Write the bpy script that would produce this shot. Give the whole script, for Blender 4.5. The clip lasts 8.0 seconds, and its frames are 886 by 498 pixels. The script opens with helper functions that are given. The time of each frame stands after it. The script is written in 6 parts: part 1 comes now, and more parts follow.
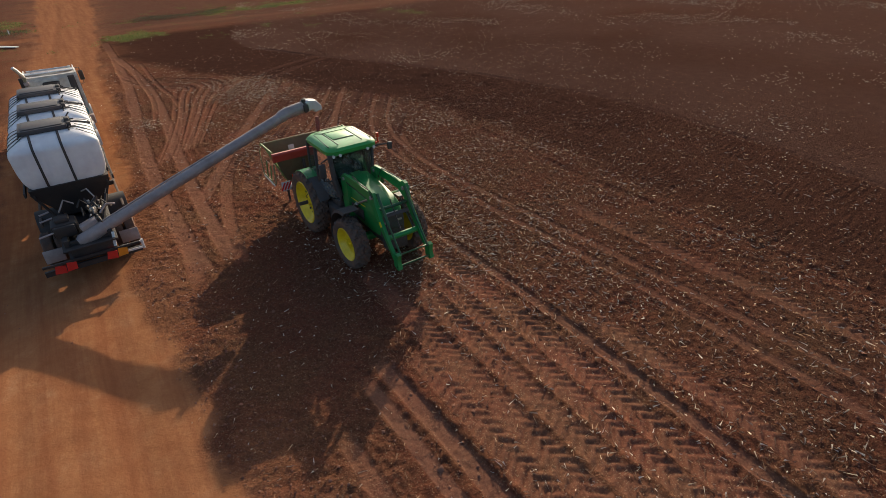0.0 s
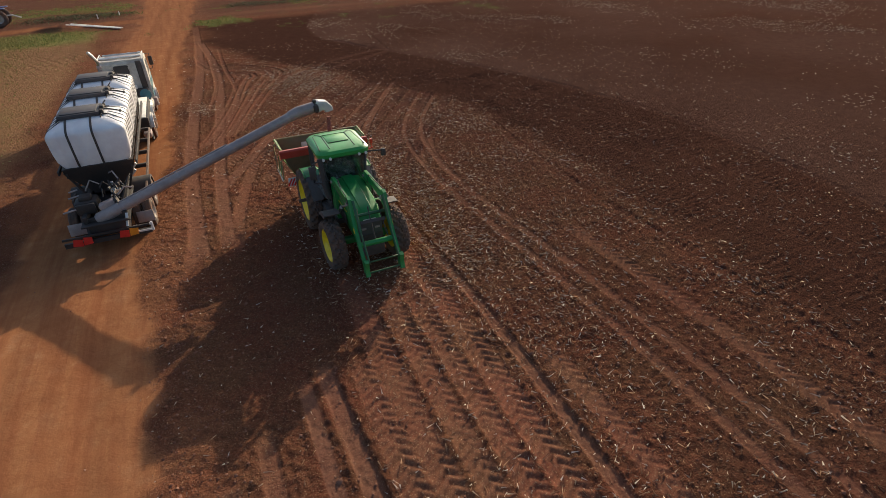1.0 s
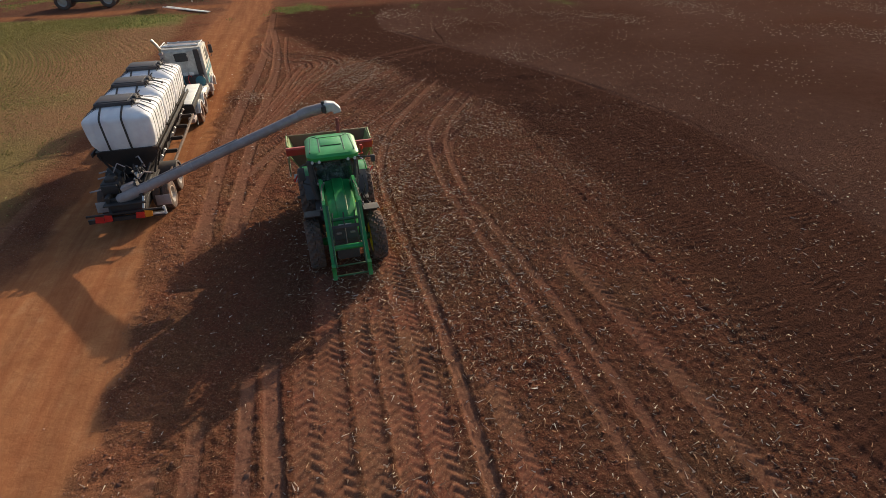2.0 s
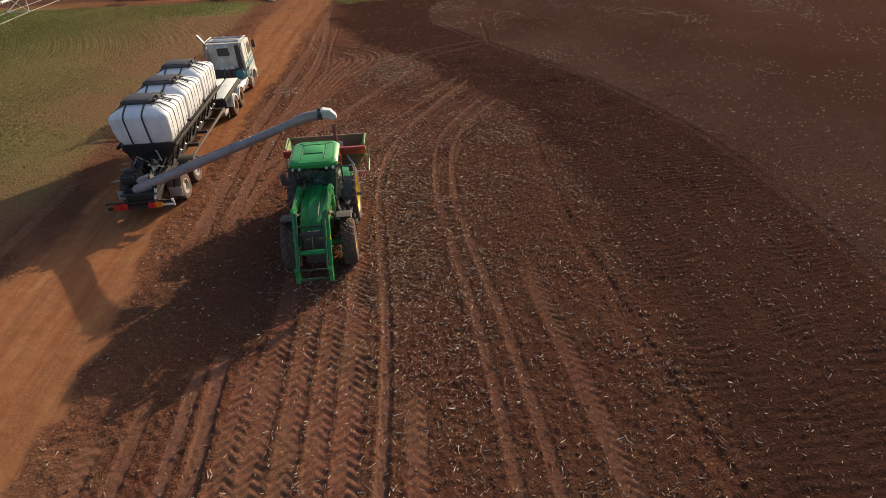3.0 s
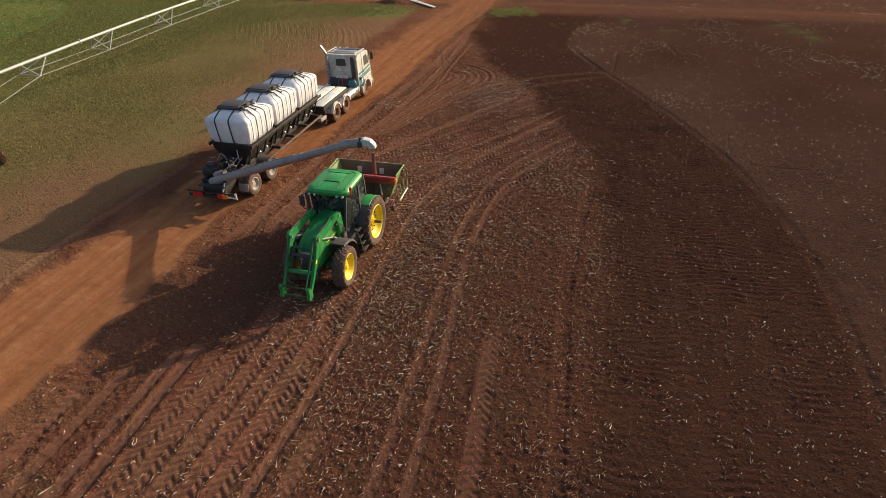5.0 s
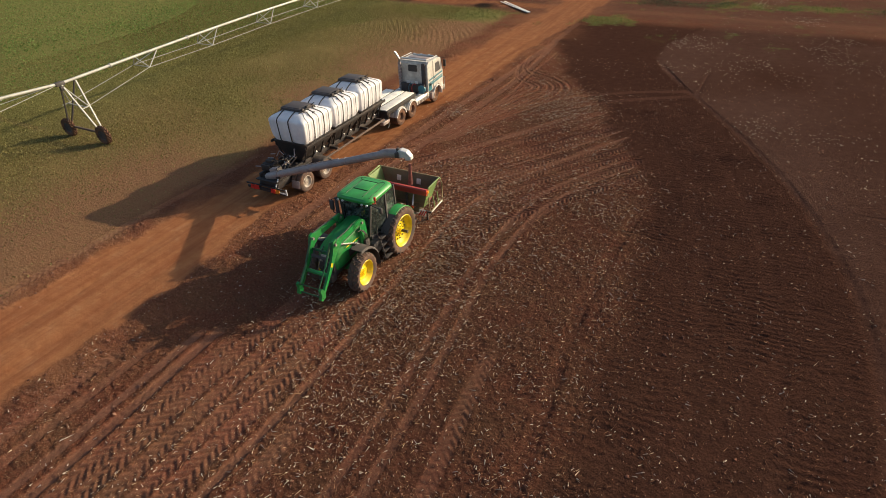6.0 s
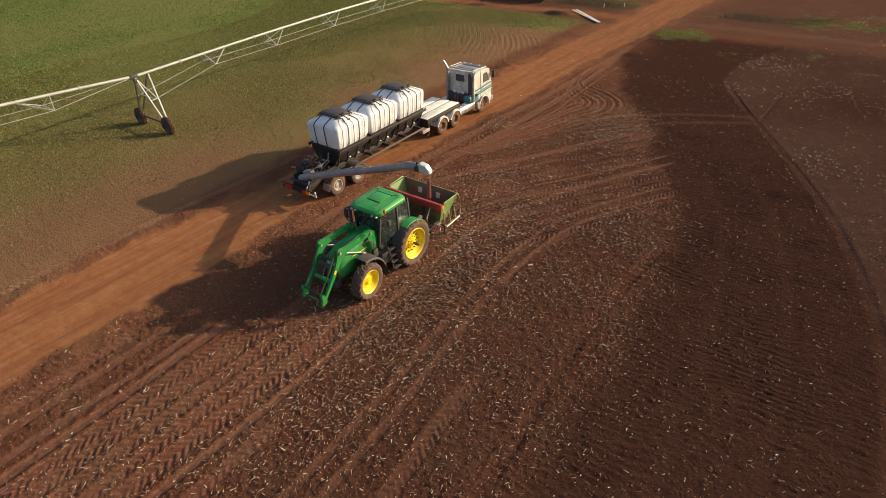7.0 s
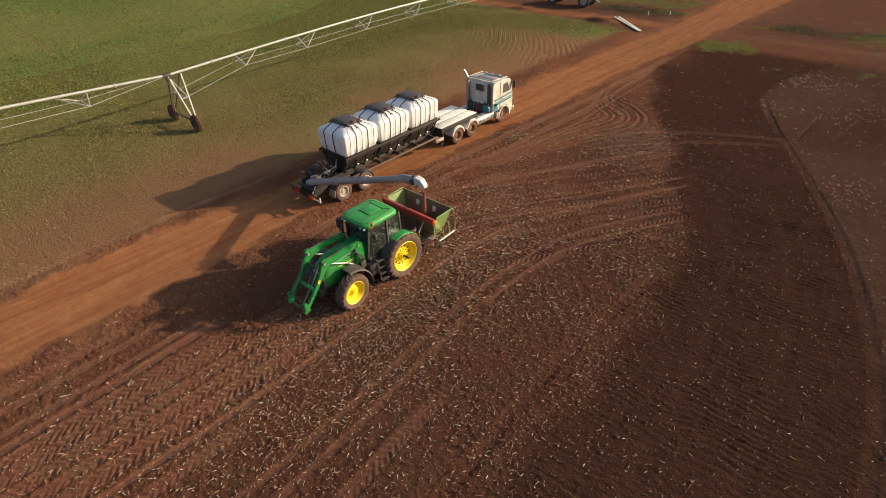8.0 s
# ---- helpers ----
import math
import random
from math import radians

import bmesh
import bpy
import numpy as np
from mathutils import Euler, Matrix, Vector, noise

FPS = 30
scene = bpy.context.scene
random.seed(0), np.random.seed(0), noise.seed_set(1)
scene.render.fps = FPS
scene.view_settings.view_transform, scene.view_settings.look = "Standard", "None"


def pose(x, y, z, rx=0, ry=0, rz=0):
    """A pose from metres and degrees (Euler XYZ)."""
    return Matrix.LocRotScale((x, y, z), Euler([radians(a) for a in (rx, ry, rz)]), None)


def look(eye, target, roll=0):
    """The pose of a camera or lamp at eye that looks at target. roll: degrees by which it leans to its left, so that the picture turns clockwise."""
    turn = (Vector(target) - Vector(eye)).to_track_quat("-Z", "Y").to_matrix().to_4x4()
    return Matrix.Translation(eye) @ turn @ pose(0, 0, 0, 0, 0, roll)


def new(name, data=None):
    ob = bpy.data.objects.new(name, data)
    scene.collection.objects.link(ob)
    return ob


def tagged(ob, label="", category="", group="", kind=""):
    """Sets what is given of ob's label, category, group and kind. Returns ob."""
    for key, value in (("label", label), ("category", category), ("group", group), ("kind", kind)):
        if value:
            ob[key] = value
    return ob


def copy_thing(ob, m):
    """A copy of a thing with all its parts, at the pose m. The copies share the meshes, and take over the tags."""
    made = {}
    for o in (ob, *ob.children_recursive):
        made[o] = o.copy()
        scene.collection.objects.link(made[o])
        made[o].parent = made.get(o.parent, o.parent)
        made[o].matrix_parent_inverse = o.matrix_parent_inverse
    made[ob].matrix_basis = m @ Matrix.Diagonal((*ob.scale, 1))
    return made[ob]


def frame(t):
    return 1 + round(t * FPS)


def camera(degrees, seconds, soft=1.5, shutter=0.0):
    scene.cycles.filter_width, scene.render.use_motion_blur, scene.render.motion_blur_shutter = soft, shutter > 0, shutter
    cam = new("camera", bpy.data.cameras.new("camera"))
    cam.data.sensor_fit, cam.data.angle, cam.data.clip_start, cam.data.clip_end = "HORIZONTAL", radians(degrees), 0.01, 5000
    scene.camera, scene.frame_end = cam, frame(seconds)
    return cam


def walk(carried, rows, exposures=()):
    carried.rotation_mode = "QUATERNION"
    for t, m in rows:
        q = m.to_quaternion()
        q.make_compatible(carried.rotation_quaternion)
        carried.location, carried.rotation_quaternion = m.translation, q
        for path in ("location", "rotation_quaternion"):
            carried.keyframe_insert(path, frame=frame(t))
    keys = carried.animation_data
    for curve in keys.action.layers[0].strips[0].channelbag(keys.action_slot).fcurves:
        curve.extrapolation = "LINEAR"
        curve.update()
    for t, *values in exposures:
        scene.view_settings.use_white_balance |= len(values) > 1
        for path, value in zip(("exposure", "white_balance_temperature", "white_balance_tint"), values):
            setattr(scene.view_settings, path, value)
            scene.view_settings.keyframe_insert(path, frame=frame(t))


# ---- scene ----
cam = camera(80.0, 8.0, soft=0.4)
PATH = [
    (0, (-5.913, -14.408, 8.092), (-4.967, -12.997, 7.038), -1.9),
    (0.5, (-4.711, -14.997, 8.301), (-3.888, -13.517, 7.236), -1.7),
    (1, (-3.359, -15.546, 8.537), (-2.678, -14.004, 7.46), -1.5),
    (1.5, (-2.037, -15.965, 8.777), (-1.489, -14.38, 7.689), -1.3),
    (1.7, (-1.472, -16.083, 8.86), (-0.978, -14.482, 7.767), -1.2),
    (2.8, (1.926, -16.799, 9.944), (2.102, -15.175, 8.79), -2.1),
    (3, (2.522, -16.814, 10.038), (2.661, -15.184, 8.887), -2.1),
    (3.5, (3.906, -16.763, 10.41), (3.943, -15.128, 9.258), -2.0),
    (4, (5.34, -16.584, 10.83), (5.23, -14.953, 9.677), -1.9),
    (4.5, (6.637, -16.309, 11.238), (6.373, -14.696, 10.085), -1.7),
    (4.7, (7.114, -16.169, 11.352), (6.786, -14.565, 10.203), -1.5),
    (5.8, (9.949, -15.1, 12.116), (9.254, -13.617, 10.967), -2.0),
    (6, (10.363, -14.854, 12.202), (9.61, -13.398, 11.055), -2.0),
    (6.5, (11.272, -14.227, 12.483), (10.397, -12.839, 11.338), -1.9),
    (7, (12.178, -13.5, 12.805), (11.212, -12.175, 11.661), -1.7),
    (7.5, (12.948, -12.77, 13.109), (11.92, -11.494, 11.962), -1.6),
    (8, (13.667, -11.923, 13.389), (12.576, -10.702, 12.24), -1.5),
]
walk(cam, [(t, look(eye, target, roll)) for t, eye, target, roll in PATH],
     exposures=[(0.0, 0.08, 6000, 7), (4.5, 0.07, 6100, 6), (8.0, 0.15, 6400, 6)])

# ---- world and sun ----
SUN = Vector((0.592, 0.702, 0.334)).normalized()
world = bpy.data.worlds.new("sky")
scene.world = world
world.use_nodes = True
wn = world.node_tree
sky = wn.nodes.new("ShaderNodeTexSky")
sky.sky_type, sky.sun_disc = "NISHITA", False
sky.sun_elevation = math.asin(SUN.z)
sky.sun_rotation = math.atan2(SUN.x, SUN.y)
sky.air_density, sky.dust_density, sky.ozone_density = 1.0, 3.6, 1.2
wn.nodes["Background"].inputs["Strength"].default_value = 0.150
wn.links.new(sky.outputs[0], wn.nodes["Background"].inputs["Color"])
sun = new("sun", bpy.data.lights.new("sun", "SUN"))
sun.data.energy, sun.data.angle, sun.data.color = 4.9, radians(0.5), (1.0, 0.80, 0.55)
sun.matrix_world = look(SUN * 60, (0, 0, 0))


# ---- materials ----
def ramp(nt, fac, stops):
    n = nt.nodes.new("ShaderNodeValToRGB")
    while len(n.color_ramp.elements) < len(stops):
        n.color_ramp.elements.new(0.5)
    for e, (p, c) in zip(n.color_ramp.elements, stops):
        e.position, e.color = p, (*c, 1)
    nt.links.new(fac, n.inputs[0])
    return n.outputs[0]


def noise_tex(nt, vec, scale, detail=4.0, rough=0.6):
    n = nt.nodes.new("ShaderNodeTexNoise")
    n.inputs["Scale"].default_value, n.inputs["Detail"].default_value = scale, detail
    n.inputs["Roughness"].default_value = rough
    nt.links.new(vec, n.inputs["Vector"])
    return n.outputs["Fac"]


def mix(nt, fac, a, b, mode="MIX"):
    n = nt.nodes.new("ShaderNodeMix")
    n.data_type, n.blend_type = "RGBA", mode
    for key, value in ((0, fac), (6, a), (7, b)):
        if hasattr(value, "links"):
            nt.links.new(value, n.inputs[key])
        else:
            n.inputs[key].default_value = value if key == 0 else (*value, 1)
    return n.outputs[2]


def calc(nt, op, a, b, clamp=False):
    n = nt.nodes.new("ShaderNodeMath")
    n.operation, n.use_clamp = op, clamp
    for i, value in enumerate((a, b)):
        if hasattr(value, "links"):
            nt.links.new(value, n.inputs[i])
        else:
            n.inputs[i].default_value = value
    return n.outputs[0]


def start(name):
    m = bpy.data.materials.new(name)
    m.use_nodes = True
    nt = m.node_tree
    return m, nt, nt.nodes["Principled BSDF"]


DUST = (0.20, 0.095, 0.052)


def surface(name, base, rough=0.5, metal=0.0, dust=0.25, scale=3.0, vary=0.18, bump=0.15, fine=40.0, coat=0.0, edge=(0.45, 0.7)):
    """Painted, moulded or metal surface: cloudy tone, fine grain and patches of red dust."""
    m, nt, b = start(name)
    pos = nt.nodes.new("ShaderNodeTexCoord").outputs["Object"]
    big, small = noise_tex(nt, pos, scale), noise_tex(nt, pos, fine, 3)
    dark = tuple(c * (1 - vary) for c in base)
    lite = tuple(min(1, c * (1 + vary)) for c in base)
    col = ramp(nt, big, [(0.3, dark), (0.7, lite)])
    col = mix(nt, calc(nt, "MULTIPLY", small, 0.25), col, dark)
    patch = ramp(nt, noise_tex(nt, pos, scale * 0.7, 6, 0.7), [(edge[0], (0, 0, 0)), (edge[1], (1, 1, 1))])
    fac = calc(nt, "MULTIPLY", patch, dust)
    col = mix(nt, fac, col, DUST)
    nt.links.new(col, b.inputs["Base Color"])
    rg = calc(nt, "ADD", calc(nt, "MULTIPLY", small, 0.2), rough - 0.1)
    nt.links.new(calc(nt, "ADD", rg, calc(nt, "MULTIPLY", fac, 0.5), True), b.inputs["Roughness"])
    b.inputs["Metallic"].default_value = metal
    b.inputs["Coat Weight"].default_value = coat
    bp = nt.nodes.new("ShaderNodeBump")
    bp.inputs["Strength"].default_value, bp.inputs["Distance"].default_value = bump, 0.01
    nt.links.new(small, bp.inputs["Height"])
    nt.links.new(bp.outputs[0], b.inputs["Normal"])
    return m


M_GREEN = surface("green_paint", (0.016, 0.225, 0.046), 0.40, dust=0.20, coat=0.12, bump=0.05)
M_GREEN_ROOF = surface("green_roof_plastic", (0.044, 0.31, 0.058), 0.40, dust=0.12, coat=0.20, bump=0.05)
M_SEAM = surface("dark_green_seam", (0.008, 0.040, 0.014), 0.6, dust=0.1)
M_GREEN_DARK = surface("dark_green_steel", (0.012, 0.085, 0.028), 0.45, dust=0.25)
M_YELLOW = surface("yellow_paint", (0.88, 0.63, 0.012), 0.38, dust=0.2, bump=0.05, coat=0.2)
M_RUBBER = surface("tyre_rubber", (0.075, 0.060, 0.054), 0.85, dust=0.65, scale=5, bump=0.4, edge=(0.38, 0.62))
M_BLACK = surface("black_paint", (0.056, 0.048, 0.045), 0.72, dust=0.22, bump=0.1)
M_FRAME = surface("black_trailer_steel", (0.022, 0.019, 0.019), 0.6, dust=0.16, bump=0.1)
M_PLASTIC = surface("dark_plastic", (0.058, 0.051, 0.049), 0.6, dust=0.2, bump=0.1)
M_GREY_STEEL = surface("galvanised_steel", (0.37, 0.30, 0.28), 0.55, metal=0.25, dust=0.22, bump=0.08)
M_SPOUT = surface("pale_spout_steel", (0.66, 0.63, 0.60), 0.45, metal=0.2, dust=0.1, bump=0.05)
M_BRIGHT = surface("bright_steel", (0.62, 0.60, 0.57), 0.3, metal=0.85, dust=0.1, bump=0.05)
M_WHITE = surface("white_paint", (0.72, 0.70, 0.67), 0.45, dust=0.38, bump=0.05)
M_TANK = surface("white_polyethylene", (0.91, 0.86, 0.89), 0.5, dust=0.06, scale=1.5, bump=0.08)


def let_light_through(m, share, colour):
    """Mixes in light that passes through the thin moulded wall."""
    nt = m.node_tree
    thin = nt.nodes.new("ShaderNodeBsdfTranslucent")
    thin.inputs["Color"].default_value = (*colour, 1)
    both = nt.nodes.new("ShaderNodeMixShader")
    both.inputs[0].default_value = share
    nt.links.new(nt.nodes["Principled BSDF"].outputs[0], both.inputs[1])
    nt.links.new(thin.outputs[0], both.inputs[2])
    nt.links.new(both.outputs[0], nt.nodes["Material Output"].inputs["Surface"])


let_light_through(M_TANK, 0.14, (0.92, 0.86, 0.84))
M_CAB = surface("dusty_cream_paint", (0.62, 0.585, 0.52), 0.5, dust=0.45, bump=0.05)
M_TEAL = surface("teal_paint", (0.05, 0.20, 0.24), 0.4, dust=0.3, bump=0.05)
M_LID = surface("dark_tank_lid", (0.058, 0.050, 0.052), 0.6, dust=0.2)
M_RED = surface("red_paint", (0.42, 0.046, 0.030), 0.45, dust=0.2, bump=0.06)
M_ORANGE = surface("orange_marker", (0.80, 0.26, 0.015), 0.4, dust=0.15)
M_MARK_RED = surface("red_marker", (0.62, 0.022, 0.018), 0.4, dust=0.1)
M_LIGHTGREEN = surface("faded_green_paint", (0.20, 0.31, 0.10), 0.5, dust=0.35, bump=0.1)
M_DEEPGREEN = surface("dark_green_hopper", (0.150, 0.125, 0.074), 0.6, dust=0.45, bump=0.1)
M_OLIVE = surface("dusty_olive_paint", (0.30, 0.255, 0.13), 0.55, dust=0.4, bump=0.1)
M_DECK = surface("pale_deck", (0.90, 0.83, 0.74), 0.65, dust=0.12, scale=2)
M_PIPE = surface("galvanised_pipe", (0.47, 0.46, 0.42), 0.5, metal=0.2, dust=0.12, scale=1.2)
M_RUSTTYRE = surface("muddy_rubber", (0.030, 0.020, 0.016), 0.9, dust=0.75, scale=4, bump=0.4, edge=(0.3, 0.55))
M_LAMP = surface("lamp_lens", (0.75, 0.74, 0.70), 0.15, dust=0.05)
M_BEACON = surface("red_beacon", (0.55, 0.05, 0.02), 0.2, dust=0.0)
M_BLUE = surface("blue_paint", (0.02, 0.06, 0.25), 0.4, dust=0.25)
M_PRODUCT = surface("red_granules", (0.30, 0.11, 0.085), 0.9, dust=0.3, scale=8, bump=0.5, fine=90)
M_PAPER = surface("white_sticker", (0.7, 0.68, 0.62), 0.6, dust=0.1)


def glass_material():
    m, nt, b = start("tinted_cab_glass")
    pos = nt.nodes.new("ShaderNodeTexCoord").outputs["Object"]
    film = ramp(nt, noise_tex(nt, pos, 6.0, 5, 0.7), [(0.50, (0, 0, 0)), (0.72, (0.5, 0.5, 0.5))])
    nt.links.new(mix(nt, film, (0.20, 0.25, 0.23), (0.42, 0.38, 0.33)), b.inputs["Base Color"])
    nt.links.new(calc(nt, "SUBTRACT", 0.9, calc(nt, "MULTIPLY", film, 0.9)), b.inputs["Transmission Weight"])
    b.inputs["IOR"].default_value = 1.45
    nt.links.new(calc(nt, "MULTIPLY", noise_tex(nt, pos, 4), 0.10), b.inputs["Roughness"])
    return m


M_GLASS = glass_material()


def soil_material():
    """Red soil; the sheet's zones tell road, crop, moist strip, pressed tracks, grass and far soil greyed for haze."""
    m, nt, b = start("red_soil")
    pos = nt.nodes.new("ShaderNodeTexCoord").outputs["Object"]
    zone = nt.nodes.new("ShaderNodeAttribute")
    zone.attribute_name = "zone"
    sep = nt.nodes.new("ShaderNodeSeparateColor")
    nt.links.new(zone.outputs["Color"], sep.inputs[0])
    wear = nt.nodes.new("ShaderNodeAttribute")
    wear.attribute_name = "wear"
    sepb = nt.nodes.new("ShaderNodeSeparateColor")
    nt.links.new(wear.outputs["Color"], sepb.inputs[0])
    large, mid = noise_tex(nt, pos, 0.22, 5), noise_tex(nt, pos, 1.7, 6, 0.7)
    fine, grit = noise_tex(nt, pos, 14, 6, 0.7), noise_tex(nt, pos, 70, 3, 0.6)
    field = ramp(nt, large, [(0.32, (0.156, 0.064, 0.041)), (0.68, (0.190, 0.088, 0.057))])
    field = mix(nt, calc(nt, "MULTIPLY", mid, 0.55), field, (0.194, 0.073, 0.044))
    tint = ramp(nt, noise_tex(nt, pos, 0.55, 4, 0.65), [(0.40, (1.0, 0.90, 0.88)), (0.62, (0.96, 1.08, 0.98))])
    field = mix(nt, 1.0, field, tint, "MULTIPLY")
    crumbs = ramp(nt, fine, [(0.38, (0.68, 0.68, 0.68)), (0.60, (1.20, 1.19, 1.17))])
    field = mix(nt, 0.8, field, crumbs, "MULTIPLY")
    lay = nt.nodes.new("ShaderNodeMapping")
    lay.inputs["Scale"].default_value = (1.6, 0.10, 1.0)
    nt.links.new(pos, lay.inputs["Vector"])
    streak = noise_tex(nt, lay.outputs[0], 1.5, 6, 0.7)
    road = ramp(nt, mid, [(0.3, (0.33, 0.132, 0.053)), (0.55, (0.405, 0.178, 0.077)), (0.75, (0.485, 0.245, 0.123))])
    road = mix(nt, ramp(nt, streak, [(0.42, (0, 0, 0)), (0.68, (0.8, 0.8, 0.8))]), road, (0.235, 0.082, 0.036))
    road = mix(nt, calc(nt, "MULTIPLY", fine, 0.45), road, (0.21, 0.076, 0.036))
    moist = ramp(nt, mid, [(0.3, (0.050, 0.0236, 0.0174)), (0.7, (0.073, 0.0355, 0.0262))])
    moist = mix(nt, 0.6, moist, crumbs, "MULTIPLY")
    crop = ramp(nt, mid, [(0.3, (0.320, 0.163, 0.092)), (0.7, (0.300, 0.178, 0.093))])
    crop = mix(nt, 0.6, crop, crumbs, "MULTIPLY")
    green = ramp(nt, fine, [(0.35, (0.145, 0.215, 0.050)), (0.7, (0.235, 0.33, 0.085))])
    press = ramp(nt, mid, [(0.3, (0.162, 0.075, 0.049)), (0.7, (0.218, 0.112, 0.073))])
    press = mix(nt, 0.35, press, crumbs, "MULTIPLY")
    green = mix(nt, 0.6, green, crumbs, "MULTIPLY")
    chaff = ramp(nt, noise_tex(nt, pos, 32, 2, 0.5), [(0.60, (0, 0, 0)), (0.67, (0.5, 0.5, 0.5))])
    field = mix(nt, chaff, field, (0.40, 0.29, 0.18))
    crop = mix(nt, chaff, crop, (0.28, 0.24, 0.10))
    col = mix(nt, sep.outputs["Green"], field, crop)
    col = mix(nt, sep.outputs["Blue"], col, moist)
    # far soil, less red: distance haze is put into its colour
    hazed_soil = ramp(nt, mid, [(0.3, (0.096, 0.051, 0.039)), (0.7, (0.144, 0.082, 0.063))])
    hazed_soil = mix(nt, 0.6, hazed_soil, crumbs, "MULTIPLY")
    col = mix(nt, zone.outputs["Alpha"], col, hazed_soil)
    col = mix(nt, sep.outputs["Red"], col, road)
    col = mix(nt, sepb.outputs["Green"], col, green)
    # pressed tracks; the same mix pales the far road for distance haze
    col = mix(nt, calc(nt, "MULTIPLY", sepb.outputs["Red"], calc(nt, "SUBTRACT", 1.0, calc(nt, "MULTIPLY", sep.outputs["Red"], 0.7))), col, press)
    col = mix(nt, calc(nt, "MULTIPLY", grit, 0.25), col, (0.10, 0.042, 0.026))
    nt.links.new(col, b.inputs["Base Color"])
    b.inputs["Roughness"].default_value = 0.95
    b.inputs["Specular IOR Level"].default_value = 0.0
    lump = noise_tex(nt, pos, 10.0, 5, 0.72)
    h = calc(nt, "ADD", calc(nt, "ADD", calc(nt, "MULTIPLY", lump, 1.1), calc(nt, "MULTIPLY", fine, 0.7)), calc(nt, "MULTIPLY", grit, 0.25))
    bp = nt.nodes.new("ShaderNodeBump")
    bp.inputs["Distance"].default_value = 0.135
    nt.links.new(h, bp.inputs["Height"])
    soft = calc(nt, "SUBTRACT", 1.0, calc(nt, "MULTIPLY", calc(nt, "MAXIMUM", sep.outputs["Red"], sepb.outputs["Blue"]), 0.8))
    nt.links.new(soft, bp.inputs["Strength"])
    nt.links.new(bp.outputs[0], b.inputs["Normal"])
    return m


M_SOIL = soil_material()


def island_material(name, stops, rough=0.8, thin=0.0):
    """Small scattered pieces, each with its own tone; thin: share of light that passes through."""
    m, nt, b = start(name)
    geo = nt.nodes.new("ShaderNodeNewGeometry")
    pos = nt.nodes.new("ShaderNodeTexCoord").outputs["Object"]
    col = ramp(nt, geo.outputs["Random Per Island"], stops)
    col = mix(nt, calc(nt, "MULTIPLY", noise_tex(nt, pos, 25, 2), 0.4), col, stops[0][1])
    nt.links.new(col, b.inputs["Base Color"])
    b.inputs["Roughness"].default_value = rough
    b.inputs["Specular IOR Level"].default_value = 0.12
    if thin:
        through_light = nt.nodes.new("ShaderNodeBsdfTranslucent")
        nt.links.new(col, through_light.inputs["Color"])
        both = nt.nodes.new("ShaderNodeMixShader")
        both.inputs[0].default_value = thin
        nt.links.new(b.outputs[0], both.inputs[1])
        nt.links.new(through_light.outputs[0], both.inputs[2])
        nt.links.new(both.outputs[0], nt.nodes["Material Output"].inputs["Surface"])
    return m


M_STRAW = island_material("straw", [(0.0, (0.25, 0.120, 0.066)), (0.40, (0.35, 0.195, 0.108)), (0.66, (0.52, 0.34, 0.20)), (0.84, (0.84, 0.70, 0.52)), (1.0, (0.95, 0.87, 0.76))], 0.6, 0.35)
M_CLOD = island_material("soil_clod", [(0.0, (0.17, 0.074, 0.048)), (0.6, (0.23, 0.108, 0.069)), (1.0, (0.31, 0.165, 0.110))], 0.95)
M_LEAF = island_material("crop_leaf", [(0.0, (0.15, 0.128, 0.042)), (0.5, (0.255, 0.218, 0.072)), (1.0, (0.46, 0.395, 0.155))], 0.6, 0.24)
M_FARLEAF = island_material("dense_crop_leaf", [(0.0, (0.10, 0.16, 0.035)), (0.5, (0.19, 0.28, 0.065)), (1.0, (0.34, 0.44, 0.13))], 0.6, 0.4)
M_GRASS = island_material("grass_blade", [(0.0, (0.05, 0.075, 0.02)), (0.6, (0.10, 0.15, 0.032)), (1.0, (0.24, 0.25, 0.09))], 0.6, 0.4)
M_BUSH = island_material("bush_leaf", [(0.0, (0.05, 0.055, 0.026)), (0.6, (0.11, 0.125, 0.048)), (1.0, (0.21, 0.19, 0.10))], 0.7)


# ---- mesh helpers ----
def thing(name, m, label, category, group=""):
    ob = new(name)
    ob.matrix_world = m
    return tagged(ob, label, category, group)


def finish(name, bm, material, smooth):
    bmesh.ops.recalc_face_normals(bm, faces=bm.faces[:])
    me = bpy.data.meshes.new(name)
    bm.to_mesh(me)
    bm.free()
    me.materials.append(material)
    if smooth:
        me.shade_smooth()
        me.set_sharp_from_angle(angle=radians(smooth))
    return me


def part(name, bm, material, parent, label="", smooth=40):
    """One mesh object under a thing or a part."""
    ob = new(name, bm if isinstance(bm, bpy.types.Mesh) else finish(name, bm, material, smooth))
    ob.parent = parent
    return tagged(ob, label)


def box(bm, c, s, bevel=0.0, turn=(0, 0, 0), seg=2):
    m = pose(*c, *turn) @ Matrix.Diagonal((*s, 1))
    made = bmesh.ops.create_cube(bm, size=1.0, matrix=m)["verts"]
    if bevel:
        edges = list({e for v in made for e in v.link_edges})
        bmesh.ops.bevel(bm, geom=edges, offset=bevel, segments=seg, affect="EDGES", profile=0.5)
    return bm


